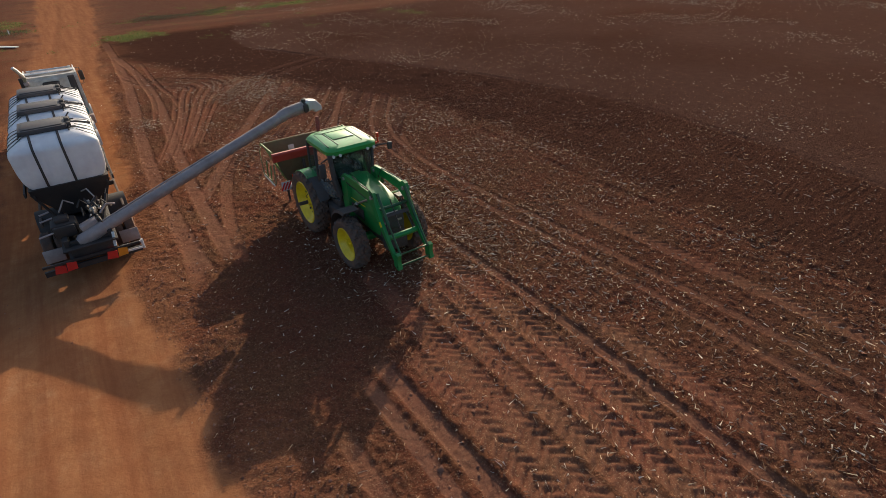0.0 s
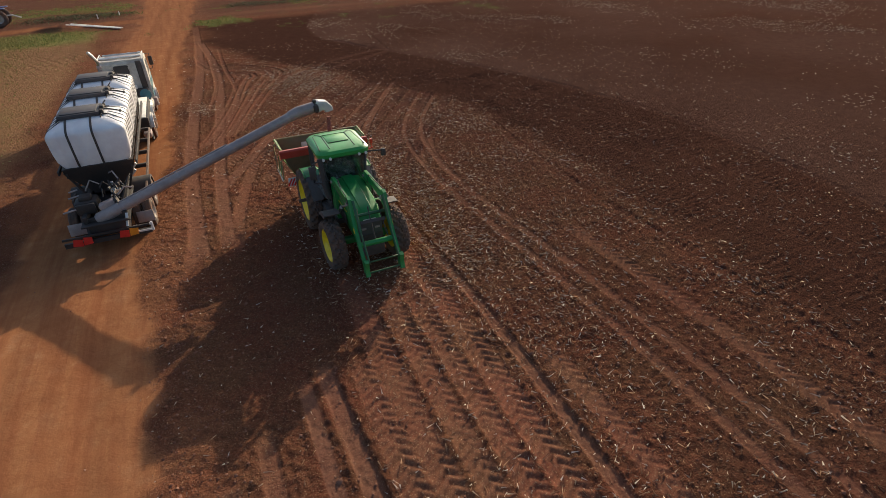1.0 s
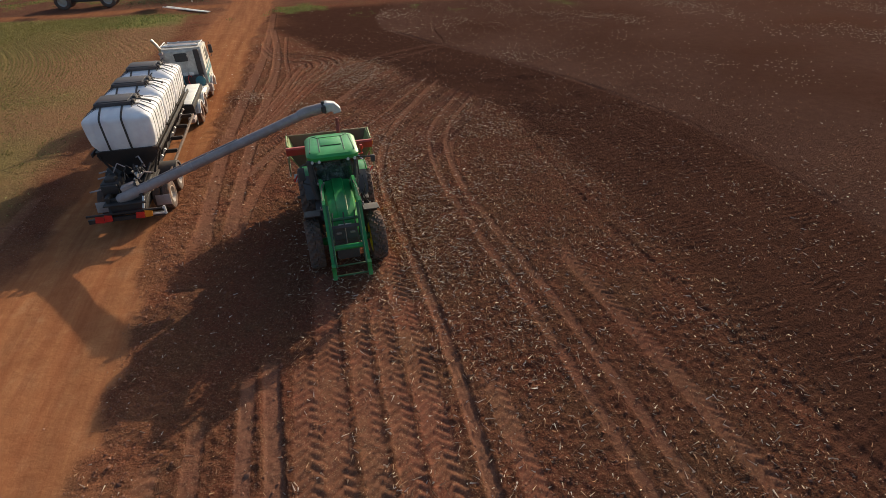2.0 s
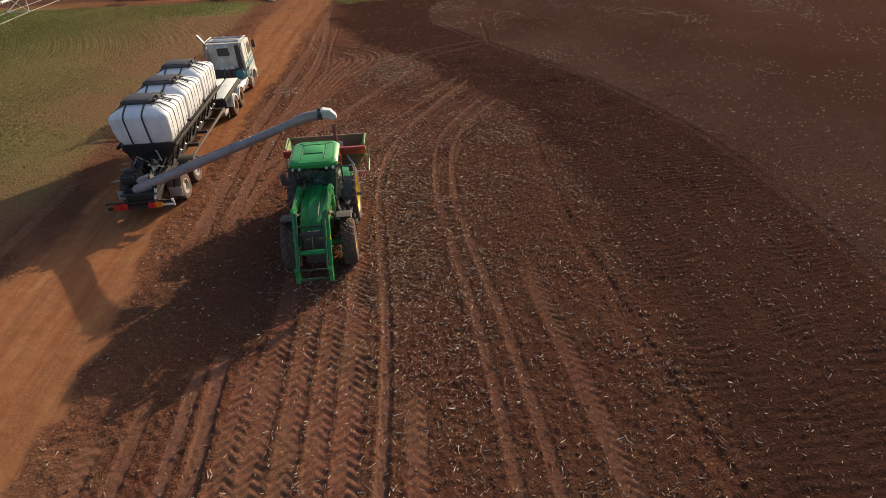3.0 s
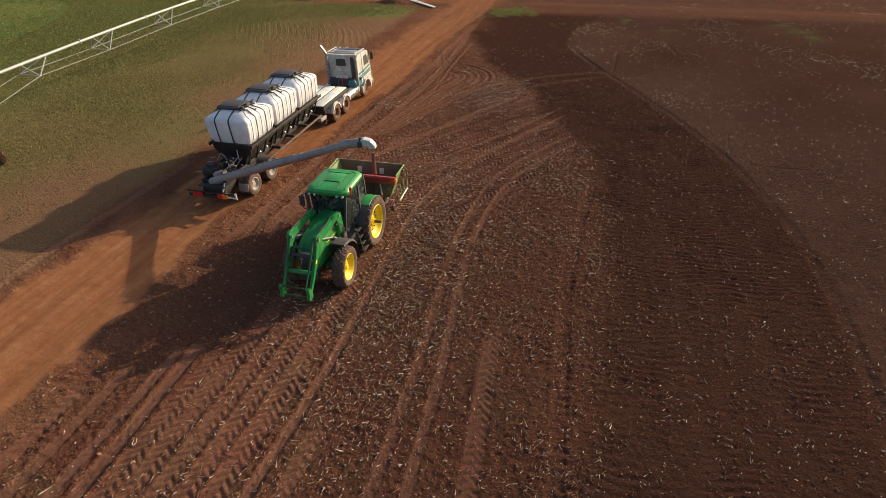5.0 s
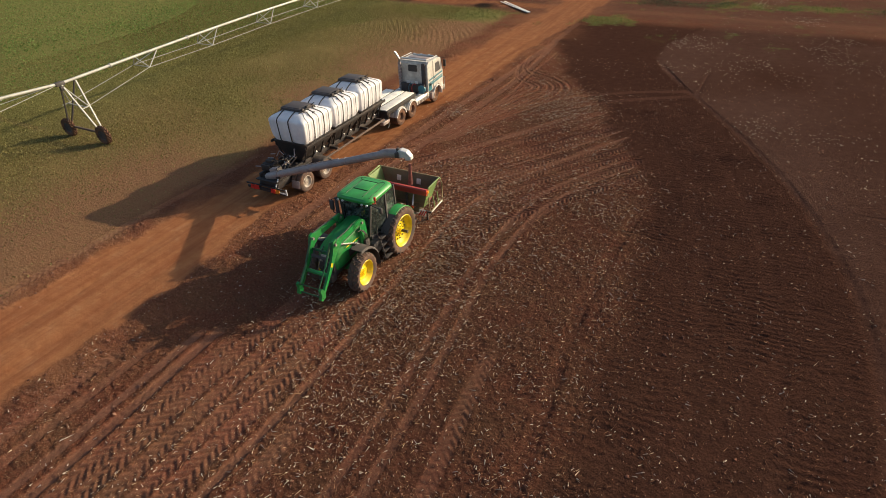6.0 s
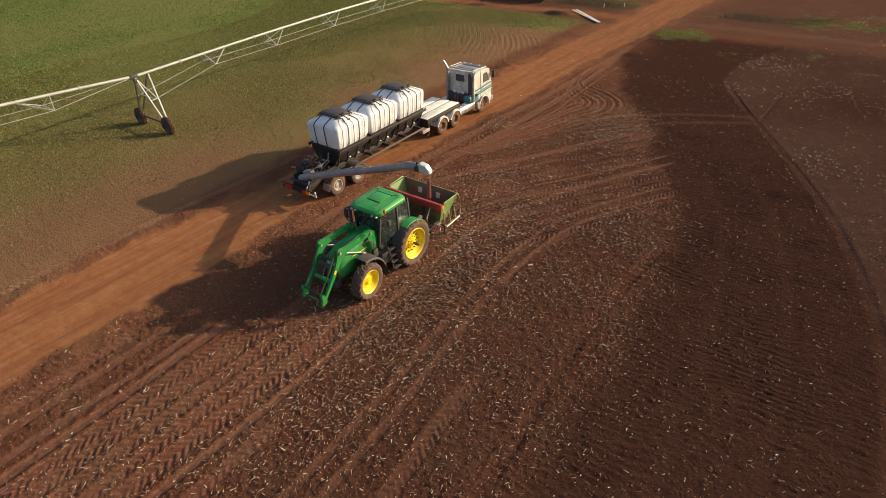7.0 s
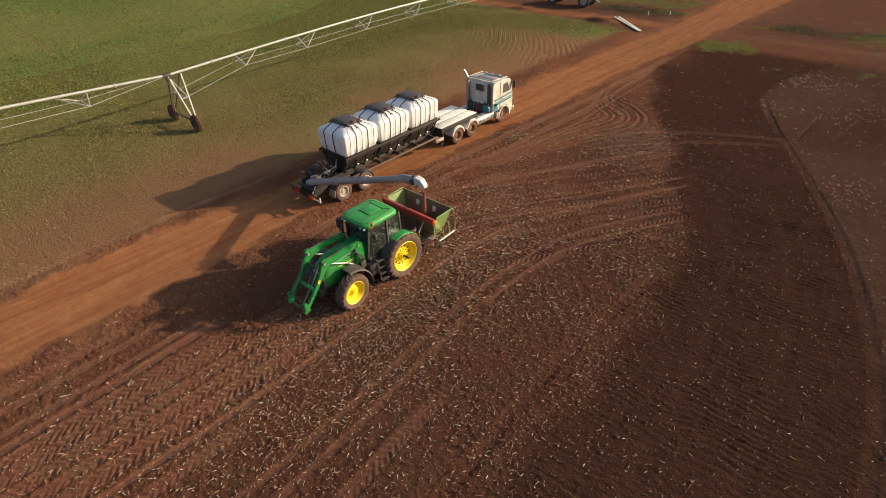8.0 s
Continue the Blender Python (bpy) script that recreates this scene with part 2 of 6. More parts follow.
def rod(bm, a, b, r, r2=None, seg=10):
    a, b = Vector(a), Vector(b)
    d = b - a
    m = Matrix.Translation((a + b) / 2) @ d.to_track_quat("Z", "Y").to_matrix().to_4x4()
    bmesh.ops.create_cone(bm, cap_ends=True, segments=seg, radius1=r, radius2=r if r2 is None else r2, depth=d.length, matrix=m)
    return bm


def bar(bm, a, b, w, h, up=(0, 0, 1)):
    """A square bar from a to b, w across and h along up."""
    a, b = Vector(a), Vector(b)
    y = (b - a).normalized()
    x = y.cross(Vector(up)).normalized()
    z = x.cross(y)
    rot = Matrix((x, y, z)).transposed().to_4x4()
    m = Matrix.Translation((a + b) / 2) @ rot @ Matrix.Diagonal((w, (b - a).length, h, 1))
    bmesh.ops.create_cube(bm, size=1.0, matrix=m)
    return bm


def tube(bm, pts, r, seg=8):
    """A bent pipe through the points."""
    pts = [Vector(p) for p in pts]
    rings = []
    for i, p in enumerate(pts):
        d = (pts[min(i + 1, len(pts) - 1)] - pts[max(i - 1, 0)]).normalized()
        q = d.to_track_quat("Z", "Y")
        rings.append([bm.verts.new(p + q @ Vector((r * math.cos(k * math.tau / seg), r * math.sin(k * math.tau / seg), 0))) for k in range(seg)])
    for a, b in zip(rings, rings[1:]):
        for k in range(seg):
            bm.faces.new((a[k], a[(k + 1) % seg], b[(k + 1) % seg], b[k]))
    bm.faces.new(rings[0][::-1])
    bm.faces.new(rings[-1])
    return bm


def band(bm, pts, side, w, t):
    """A flat strap, w wide along side and t thick, through the points."""
    pts, side = [Vector(p) for p in pts], Vector(side).normalized()
    rings = []
    for i, p in enumerate(pts):
        d = (pts[min(i + 1, len(pts) - 1)] - pts[max(i - 1, 0)]).normalized()
        n = d.cross(side).normalized()
        rings.append([bm.verts.new(p + side * (w / 2) * u + n * (t / 2) * v) for u, v in ((-1, -1), (1, -1), (1, 1), (-1, 1))])
    for a, b in zip(rings, rings[1:]):
        for k in range(4):
            bm.faces.new((a[k], a[(k + 1) % 4], b[(k + 1) % 4], b[k]))
    bm.faces.new(rings[0][::-1])
    bm.faces.new(rings[-1])
    return bm


def prism(bm, outline, x0, x1):
    """The outline in (y, z), drawn out from x0 to x1."""
    a = [bm.verts.new((x0, y, z)) for y, z in outline]
    b = [bm.verts.new((x1, y, z)) for y, z in outline]
    n = len(outline)
    for k in range(n):
        bm.faces.new((a[k], a[(k + 1) % n], b[(k + 1) % n], b[k]))
    bm.faces.new(a[::-1])
    bm.faces.new(b)
    return bm


def bevel_all(bm, offset, seg=2, sharp=20):
    edges = [e for e in bm.edges if len(e.link_faces) == 2 and e.calc_face_angle(0) > radians(sharp)]
    bmesh.ops.bevel(bm, geom=edges, offset=offset, segments=seg, affect="EDGES", profile=0.5)
    return bm


def loft(bm, rings, close=True, caps=True):
    made = [[bm.verts.new(p) for p in ring] for ring in rings]
    for a, b in zip(made, made[1:]):
        n = len(a)
        for k in range(n if close else n - 1):
            bm.faces.new((a[k], a[(k + 1) % n], b[(k + 1) % n], b[k]))
    if caps:
        bm.faces.new(made[0][::-1])
        bm.faces.new(made[-1])
    return bm


def lathe(bm, outline, seg=32, ring=True):
    """The outline of (x, r) turned round the x axis; ring: a closed outline."""
    rows = [[bm.verts.new((x, r * math.cos(k * math.tau / seg), r * math.sin(k * math.tau / seg))) for k in range(seg)] for x, r in outline]
    pairs = list(zip(rows, rows[1:])) + ([(rows[-1], rows[0])] if ring else [])
    for a, b in pairs:
        for k in range(seg):
            bm.faces.new((a[k], a[(k + 1) % seg], b[(k + 1) % seg], b[k]))
    return bm


def round_rect(hx, hy, r, n=8):
    """Corner-rounded rectangle, anticlockwise."""
    out = []
    for cx, cy, a0 in ((hx - r, hy - r, 0), (-hx + r, hy - r, 90), (-hx + r, -hy + r, 180), (hx - r, -hy + r, 270)):
        for k in range(n + 1):
            a = radians(a0 + 90 * k / n)
            out.append((cx + r * math.cos(a), cy + r * math.sin(a)))
    return out


# ---- ground ----
def value_noise(x, y, seed=0):
    xi, yi = np.floor(x).astype(np.int64), np.floor(y).astype(np.int64)
    fx, fy = x - xi, y - yi
    fx, fy = fx * fx * (3 - 2 * fx), fy * fy * (3 - 2 * fy)

    def h(a, b):
        n = (a * 374761393 + b * 668265263 + seed * 974634777) & 0x7FFFFFFF
        n = ((n ^ (n >> 13)) * 1274126177) & 0x7FFFFFFF
        return ((n ^ (n >> 16)) & 0xFFFF) / 65535.0

    return (h(xi, yi) * (1 - fx) + h(xi + 1, yi) * fx) * (1 - fy) + (h(xi, yi + 1) * (1 - fx) + h(xi + 1, yi + 1) * fx) * fy


def fbm(x, y, scale, octaves=3, seed=0):
    total, amp = 0.0, 0.5
    for k in range(octaves):
        total = total + amp * (value_noise(x * scale * 2 ** k, y * scale * 2 ** k, seed + k) - 0.5)
        amp *= 0.5
    return total * 2


def step(a, b, v):
    t = np.clip((v - a) / (b - a), 0, 1)
    return t * t * (3 - 2 * t)


ROAD_Y = (-60, -12, -6, 0, 10, 20, 35, 48, 65, 120, 400)
ROAD_L = (-10.0, -10.0, -10.2, -9.9, -9.6, -9.2, -8.3, -7.4, -7.2, -6.0, 4.0)
ROAD_R = (-6.2, -6.1, -5.9, -6.1, -5.4, -4.6, -3.5, -2.6, -1.2, 2.0, 14.0)
# the moist, smooth strip between two sweeps of the planter
MOIST_Y = (-40, -10, -5, 0, 4, 9, 13, 19, 24, 29, 36, 42, 46)
MOIST_L = (8.6, 9.2, 9.6, 9.7, 9.6, 8.7, 7.0, 4.4, 1.6, -1.0, -3.2, -3.2, -2.0)
ARC_Y = (-40, -10, -6, -1, 2, 6, 10, 14, 18, 23, 28, 31.5, 36, 60)
ARC_X = (14.0, 15.4, 16.4, 16.9, 16.9, 16.5, 15.5, 14.2, 12.4, 9.9, 7.4, 6.3, 6.6, 14.0)

# (kind, width, depth, way): wheel tracks on the soil
TRACKS = [
    ("ribbed", 0.32, 0.06, ((1.45, -16), (1.5, -12), (1.75, -9), (1.85, -6), (1.75, -2), (1.6, 2.5), (2.2, 6), (4.2, 10), (6.6, 14))),
    ("ribbed", 0.42, 0.06, ((-2.3, -16), (-2.3, -9), (-2.45, -7), (-2.4, -6.2))),
    ("pale", 0.34, 0.04, ((-3.0, -16), (-2.92, -10), (-2.90, -7.2), (-2.92, -6.6))),
    ("lug", 0.60, 0.055, ((-1.75, -16), (-1.7, -10), (-1.6, -6.5))),
    ("lug", 0.62, 0.055, ((-1.15, -16), (-1.1, -10), (-1.05, -6), (-1.0, -2.8), (-0.95, 0.6), (-0.9, 5))),
    ("lug", 0.66, 0.055, ((0.75, -16), (0.85, -10), (1.05, -6), (0.95, -2.8), (0.95, 0.6), (1.4, 5), (3.2, 9), (6.0, 12.6))),
    ("lug", 0.55, 0.05, ((-0.5, -16), (-0.45, -10), (-0.3, -6), (-0.2, -4.5))),
    ("lug", 0.55, 0.05, ((0.15, -16), (0.2, -10), (0.35, -6), (0.4, -4.5))),
    ("lug", 0.50, 0.04, ((2.3, -16), (2.35, -12), (2.45, -8))),
    ("rut", 0.32, 0.045, ((4.2, -16), (4.4, -10), (4.35, -6), (4.1, -2), (3.8, 1), (4.1, 4), (5.6, 7.2), (8.2, 9.9))),
    ("rut", 0.32, 0.045, ((5.2, -16), (5.2, -9), (5.0, -5), (4.6, -1), (4.5, 2), (4.9, 4.6), (6.4, 7.8), (8.8, 10.4))),
    ("lug", 0.5, 0.04, ((-4.9, -14), (-4.7, -8.5))),
    ("lug", 0.5, 0.04, ((-4.9, -1.5), (-4.6, 2))),
    ("rut", 0.40, 0.05, ((-4.0, -16), (-3.9, -9), (-3.9, -7.6))),
    ("rut", 0.45, 0.05, ((-3.6, -1.0), (-3.5, 0), (-3.0, 4), (-1.0, 9))),
    ("pale", 0.22, 0.05, ((0.0, 5.8), (1.8, 8.1), (3.7, 10.8), (6.0, 14.6), (6.8, 16.0))),
    ("pale", 0.22, 0.05, ((0.6, 5.2), (2.4, 7.5), (4.3, 10.2), (6.6, 14.0), (7.3, 15.2))),
    ("pale", 0.22, 0.05, ((4.0, 0.5), (3.9, 3.1), (4.4, 6.6), (5.8, 9.2), (7.6, 11.8))),
    ("pale", 0.22, 0.05, ((4.7, 0.5), (4.6, 3.1), (5.1, 6.2), (6.5, 8.8), (8.3, 11.4))),
    ("pale", 0.58, 0.05, ((-4.6, -1), (-4.7, 6), (-4.2, 13), (-3.2, 22), (-2.8, 32), (-2.6, 42))),
    ("pale", 0.50, 0.05, ((-3.8, -0.5), (-3.6, 6), (-2.8, 14), (-2.2, 20), (-2.2, 27), (-2.6, 34))),
    ("pale", 0.46, 0.05, ((-3.6, 4), (-1.6, 8), (1.0, 12.4), (3.2, 16.6), (4.4, 18.4))),
    ("lug", 0.55, 0.05, ((0.6, 15.4), (2.8, 18.6), (6.5, 21.4), (9.9, 23.2))),
    ("lug", 0.55, 0.05, ((-0.6, 17), (2.6, 20.6), (6.5, 23.0), (9.8, 24.2))),
    ("furrow", 0.44, 0.042, tuple(zip(ARC_X, ARC_Y))[1:12]),
    ("furrow", 0.22, 0.05, ((9.9, 23.3), (10.1, 26), (10.4, 30))),
    ("furrow", 0.24, 0.026, ((15.7, 10.1), (17.2, 10.0), (19.3, 10.0))),
    ("furrow", 0.46, 0.030, ((8.8, -16), (8.6, -11), (8.4, -7), (8.3, -3), (8.2, -0.5), (8.5, 3), (9.0, 6.8))),
    ("furrow", 0.50, 0.013, ((8.9, 14.6), (10.2, 11.6), (11.1, 9.0), (11.7, 4.8), (12.0, 1.5), (12.1, -4), (12.0, -9))),
    ("furrow", 0.50, 0.013, ((10.6, 16.2), (12.8, 11.5), (13.8, 6.9), (14.2, 3.0), (14.3, -2), (14.1, -8))),
    ("lug", 0.52, 0.045, ((6.7, -16), (6.6, -10.5), (6.4, -7.1), (6.2, -3.5))),
    ("lug", 0.50, 0.05, ((-11.6, -16), (-11.2, -8), (-11.4, -2), (-11.0, 5))),
    ("faint", 0.55, 0.05, ((-26.0, 2.2), (-34.0, 2.3), (-50.0, 3.2), (-77.0, 5.6))),
]


# a fan of passes that turn off towards the moist strip, and tight arcs at its head
FAN_A = np.array(((-3.4, 6), (-1.7, 9.0), (1.1, 12.6), (4.4, 17.1), (5.2, 18.6)))
FAN_B = np.array(((2.0, -1.0), (2.3, 1.3), (4.1, 4.9), (8.1, 10.0), (8.9, 11.4)))
for k in range(9):
    f = k / 8
    TRACKS.append(("lug", 0.58, 0.05 + 0.008 * (k % 3), tuple(map(tuple, FAN_A * (1 - f) + FAN_B * f + np.array((0.0, 0.16 * (k % 2) - 0.2 * (k % 3)))))))
for k, r in enumerate((0.7, 1.25, 1.7, 2.3, 2.75, 3.4, 3.9)):
    loop = [(-1.7 + r * math.cos(radians(a)), 20.8 + r * math.sin(radians(a))) for a in (-55, -25, 5, 35, 65, 95)]
    TRACKS.append(("pale" if k % 3 == 1 else "rut", 0.24 + 0.06 * (k % 2), 0.06 + 0.02 * (k % 3), ((-4.2 + 0.32 * k, 8.5 + 0.25 * k), (-2.6 + 0.45 * r, 14.2 - 0.1 * r), *loop, (-3.1, 22.6 + 1.1 * r), (-3.3, 25.5 + 1.1 * r))))
TRACKS.append(("rut", 0.26, 0.07, ((-2.6, 12.0), (-1.2, 16.5), (-1.8, 22.3), (-1.6, 27.1), (-1.5, 31.0))))
TRACKS.append(("rut", 0.24, 0.07, ((-3.4, 14.0), (-2.4, 18.5), (-2.5, 24.0), (-2.2, 31.0))))

TRACKS.sort(key=lambda track: track[0] in ("pale", "ribbed"))
TRACKS = [(kind, width, depth, ((way[0][0] + 0.3, -31.0),) + tuple(way) if way[0][1] <= -14 else way) for kind, width, depth, way in TRACKS]


def tread(kind, width, depth, way, x, y):
    """Height and wear that one wheel track gives to the points."""
    dz, wear, press = np.zeros_like(x), np.zeros_like(x), np.zeros_like(x)
    far = width * 1.6
    run = 0.0
    fine = []
    for (x0, y0), (x1, y1) in zip(way, way[1:]):
        for k in range(4):
            fine.append((x0 + (x1 - x0) * k / 4, y0 + (y1 - y0) * k / 4))
    fine.append(way[-1])
    pts = np.array(fine, float)
    for _ in range(9):
        pts[1:-1] = pts[1:-1] * 0.5 + (pts[:-2] + pts[2:]) * 0.25
    lo, hi = pts.min(0) - far, pts.max(0) + far
    near = np.nonzero((x > lo[0]) & (x < hi[0]) & (y > lo[1]) & (y < hi[1]))[0]
    px, py = x[near], y[near]
    b, la, al = np.full(len(near), 1e9), np.zeros(len(near)), np.zeros(len(near))
    for (x0, y0), (x1, y1) in zip(pts, pts[1:]):
        dx, dy = x1 - x0, y1 - y0
        length = math.hypot(dx, dy)
        dx, dy = dx / length, dy / length
        u = np.clip((px - x0) * dx + (py - y0) * dy, 0, length)
        ex, ey = px - x0 - u * dx, py - y0 - u * dy
        d = np.hypot(ex, ey)
        hit = d < b
        b[hit], al[hit] = d[hit], run + u[hit]
        la[hit] = np.sign(dx * ey - dy * ex)[hit] * d[hit]
        run += length
    wob = 1 + 0.35 * fbm(al, la * 0 + 3, 0.8, 2, 5)
    half = width / 2
    inside = 1 - step(half * 0.75, half * 1.05, b)
    ends = step(0, 0.8, al) * step(0, 0.8, run - al)
    berm = np.exp(-((b - half * 1.25) / (half * 0.28)) ** 2)
    if kind == "lug":
        phase = (al + np.abs(la) * 0.85 + (la > 0) * 0.10 + 0.05 * fbm(px, py, 1.5, 2, 45)) / 0.24
        crisp = np.clip(0.95 + 1.0 * fbm(px, py, 0.9, 3, 44), 0.5, 1.3)
        tri = np.abs((phase % 1) - 0.5) * 2
        bars = step(0.22, 0.70, tri)
        h = crisp * depth * (0.30 - 0.95 * bars) * inside + berm * depth * 0.35
        w = inside * (0.20 - 0.18 * bars) * crisp
    elif kind == "ribbed":
        h = -depth * 0.7 * inside + 0.012 * np.sin(la / width * 4 * math.tau) * inside + berm * depth * 0.5
        w = inside * 0.52
    elif kind == "furrow":
        h = -depth * inside + berm * depth * 0.15
        w = inside * 0.0
    elif kind == "faint":
        h, w = -depth * inside, inside * 0.4
    elif kind == "pale":
        h = -depth * inside + berm * depth * 0.6
        w = inside * 0.60
    else:
        h = -depth * inside + berm * depth * 0.6
        w = inside * 0.16
    dz[near], wear[near] = {'lug': 0.82, 'ribbed': 1.0, 'furrow': 0.9}.get(kind, 0.42) * h * wob * ends, w * wob * ends * (b < far)
    press[near] = inside * ends * {"rut": 0.75, "lug": 1.0, "furrow": 0.1}.get(kind, 0.85)
    return dz, wear, press


def zones(x, y):
    """Shares of road, crop, moist soil and grass at the points."""
    edge = fbm(x, y, 0.9, 3, 11) * 0.55 + fbm(x, y, 0.2, 2, 4) * 0.5
    l, r = np.interp(y, ROAD_Y, ROAD_L), np.interp(y, ROAD_Y, ROAD_R)
    road = step(-0.35, 0.35, x - l + edge) * step(-0.35, 0.35, r - x + edge)
    dusty = 0.42 * np.exp(-np.clip(x - r, 0, 9) / 1.1) * (x > r - 0.5) * np.clip(0.75 + 1.6 * fbm(x, y, 0.5, 3, 61), 0, 1.2)
    dusty = dusty + 0.62 * np.exp(-np.clip(l - x, 0, 9) / 1.4) * (x < l + 0.5) * np.clip(0.7 + 1.4 * fbm(x, y, 0.6, 3, 62), 0, 1.2)
    road = np.maximum(road, np.clip(dusty, 0, 0.49))
    cross = np.exp(-((y - 48.6 - 0.02 * (x + 9) - edge) / 1.4) ** 4) * (1 - step(-8, -5, x))
    lane = np.exp(-((y - 48.6 + 0.05 * x - edge * 0.6) / 0.9) ** 2) * step(-2, 2, x)
    into = x - np.interp(y, MOIST_Y, MOIST_L) + edge * 1.3
    wide = np.interp(y, (-6, 4, 11), (2.2, 2.2, 0.9))
    moist = step(0.0, 1.0, (into + wide) / (wide + 0.7)) * (0.91 + 0.09 * step(-4, 6, y)) * (1 - step(42, 45, y + edge))
    moist = np.maximum(moist, 0.50 * step(-9.0, -3.5, into) * (1 - step(14, 20, y)))
    beyond = step(-0.3, 0.3, x - np.interp(y, ARC_Y, ARC_X) + edge * 0.4)
    moist = moist * (1 - 0.06 * beyond - 0.25 * step(18, 45, x))
    gl = np.interp(y, (-60, -11, -5, 6, 25, 36, 42, 46, 400), (-11.2, -11.0, -11.4, -11.6, -11.0, -10.6, -10.6, -11, -11))
    crop = step(-0.8, 0.8, gl - x + edge) * (1 - step(43, 46, y + edge + 0.12 * (x + 12)))
    bare = np.exp(-(((x + 14.4) / 1.9) ** 2 + ((y - 46.6) / 1.1) ** 2))
    blob = -0.9 * bare + np.exp(-(((x + 14.5) / 5.0) ** 2 + ((y - 43.2) / 3.4) ** 2)) + np.exp(-(((x + 0.4) / 2.2) ** 2 + ((y - 43.4) / 2.2) ** 2))
    verge = np.exp(-((y - 53.6 - 0.1 * x) / 1.8) ** 2) * step(-3, 0, x) + np.exp(-((y - 60) / 5.0) ** 2) * (1 - step(-9, -7, x)) * step(-40, -30, x)
    grass = np.clip(step(0.25, 0.75, blob + verge * 0.5 + edge * 1.1), 0, 1) * (1 - cross) * step(33, 37, y)
    lush = crop * step(0.38, 0.90, 0.5 + fbm(x, y, 0.07, 3, 21) + 0.3 * step(-20, -42, x) - 0.10)
    return road, np.maximum(cross, lane), crop, moist, grass, lush, beyond


def headland_bend(y):
    """How far the sown rows swing aside as they turn round at the headland."""
    return 30.0 - np.sqrt(900.0 - np.clip(y - 18, 0, 28.5) ** 2)


def ground_height(x, y, base, press):
    road, cross, crop, moist, grass, lush, beyond = base
    soft = 1 - road
    near = 1 - step(30, 60, np.hypot(x, y))
    h = 0.06 * fbm(x, y, 0.25, 2, 1) * (0.4 + 0.6 * soft)
    rough = 0.064 * fbm(x, y, 9.0, 2, 2) * (1 - 0.45 * moist) * near * (1 - 0.75 * press)
    h = h + rough * soft * (1 - 0.25 * moist) * (1 - 0.4 * crop) + 0.012 * fbm(x, y, 3.0, 3, 3) * road
    ridge = np.sin((y - x * 0.09 + 0.5 * fbm(x, y, 0.6, 3, 9)) * math.tau / 0.25)
    h = h + 0.015 * ridge * (0.6 + 1.2 * fbm(x, y, 0.8, 2, 19)) * (0.3 + 0.7 * moist) * step(4, 8, x) * (1 - beyond) * near
    sown = np.sin((x + headland_bend(y) + 0.15 * fbm(x, y, 0.4, 2, 82)) * math.tau / 0.60)
    h = h + 0.034 * sown * crop * step(25, 34, y) * step(-34, -28, x)
    mid = (np.interp(y, ROAD_Y, ROAD_L) + np.interp(y, ROAD_Y, ROAD_R)) / 2
    for off in (-0.95, 0.95):
        h = h - 0.025 * np.exp(-((x - mid - off) / 0.35) ** 2) * road
    h = h + 0.45 * np.exp(-(((x + 14.4) / 1.7) ** 2 + ((y - 46.6) / 0.9) ** 2)) * (1 + fbm(x, y, 1.2, 2, 81))
    shoulder = np.exp(-((x - np.interp(y, ROAD_Y, ROAD_R) - 0.5) / 0.5) ** 2) + np.exp(-((x - np.interp(y, ROAD_Y, ROAD_L) + 0.6) / 0.5) ** 2)
    return h + 0.06 * shoulder * (0.6 + fbm(x, y, 1.6, 3, 14)) * near - 0.035 * road


def graded(spans, grow, reach):
    """Grid lines: spans of (start, end, pitch), then widening steps out to reach."""
    line = []
    for a, b, d in spans:
        line += list(np.arange(a, b - d / 2, d))
    line.append(spans[-1][1])
    lo, hi, d0, d1 = [], [], spans[0][2], spans[-1][2]
    v = line[0]
    while v > -reach:
        d0 *= grow
        v -= d0
        lo.append(v)
    v = line[-1]
    while v < reach:
        d1 *= grow
        v += d1
        hi.append(v)
    return np.array(lo[::-1] + line + hi)


def sheet(name, vx, vy, vz, quads, cols):
    used, flat = np.unique(quads, return_inverse=True)
    flat = flat.reshape(-1)
    me = bpy.data.meshes.new(name)
    me.vertices.add(len(used))
    me.vertices.foreach_set("co", np.stack([vx[used], vy[used], vz[used]], 1).astype(np.float32).ravel())
    n = len(quads)
    me.loops.add(n * 4)
    me.loops.foreach_set("vertex_index", flat.astype(np.int32))
    me.polygons.add(n)
    me.polygons.foreach_set("loop_start", np.arange(0, n * 4, 4, dtype=np.int32))
    me.update(calc_edges=True)
    for key, rgb in cols.items():
        att = me.attributes.new(key, "FLOAT_COLOR", "POINT")
        att.data.foreach_set("color", rgb[used].astype(np.float32).ravel())
    me.shade_smooth()
    me.materials.append(M_SOIL)
    return new(name, me)


GX = graded([(-60, -26, 0.5), (-26, -12, 0.14), (-12, -4.6, 0.08), (-4.6, 9.4, 0.05), (9.4, 19, 0.09)], 1.12, 1500)
GY = graded([(-32, -17, 0.13), (-17, 20, 0.05), (20, 28, 0.08), (28, 46, 0.16), (46, 75, 0.4)], 1.12, 1500)
gx, gy = [a.ravel() for a in np.meshgrid(GX, GY)]
base = zones(gx, gy)
worn, pressed, sunk = np.zeros_like(gx), np.zeros_like(gx), np.zeros_like(gx)
for kind, width, depth, way in TRACKS:
    dz, w, press = tread(kind, width, depth, way, gx, gy)
    sunk = sunk * (1 - 0.7 * press) + dz
    worn = np.maximum(worn * (1 - press), w)
    pressed = np.maximum(pressed, press)
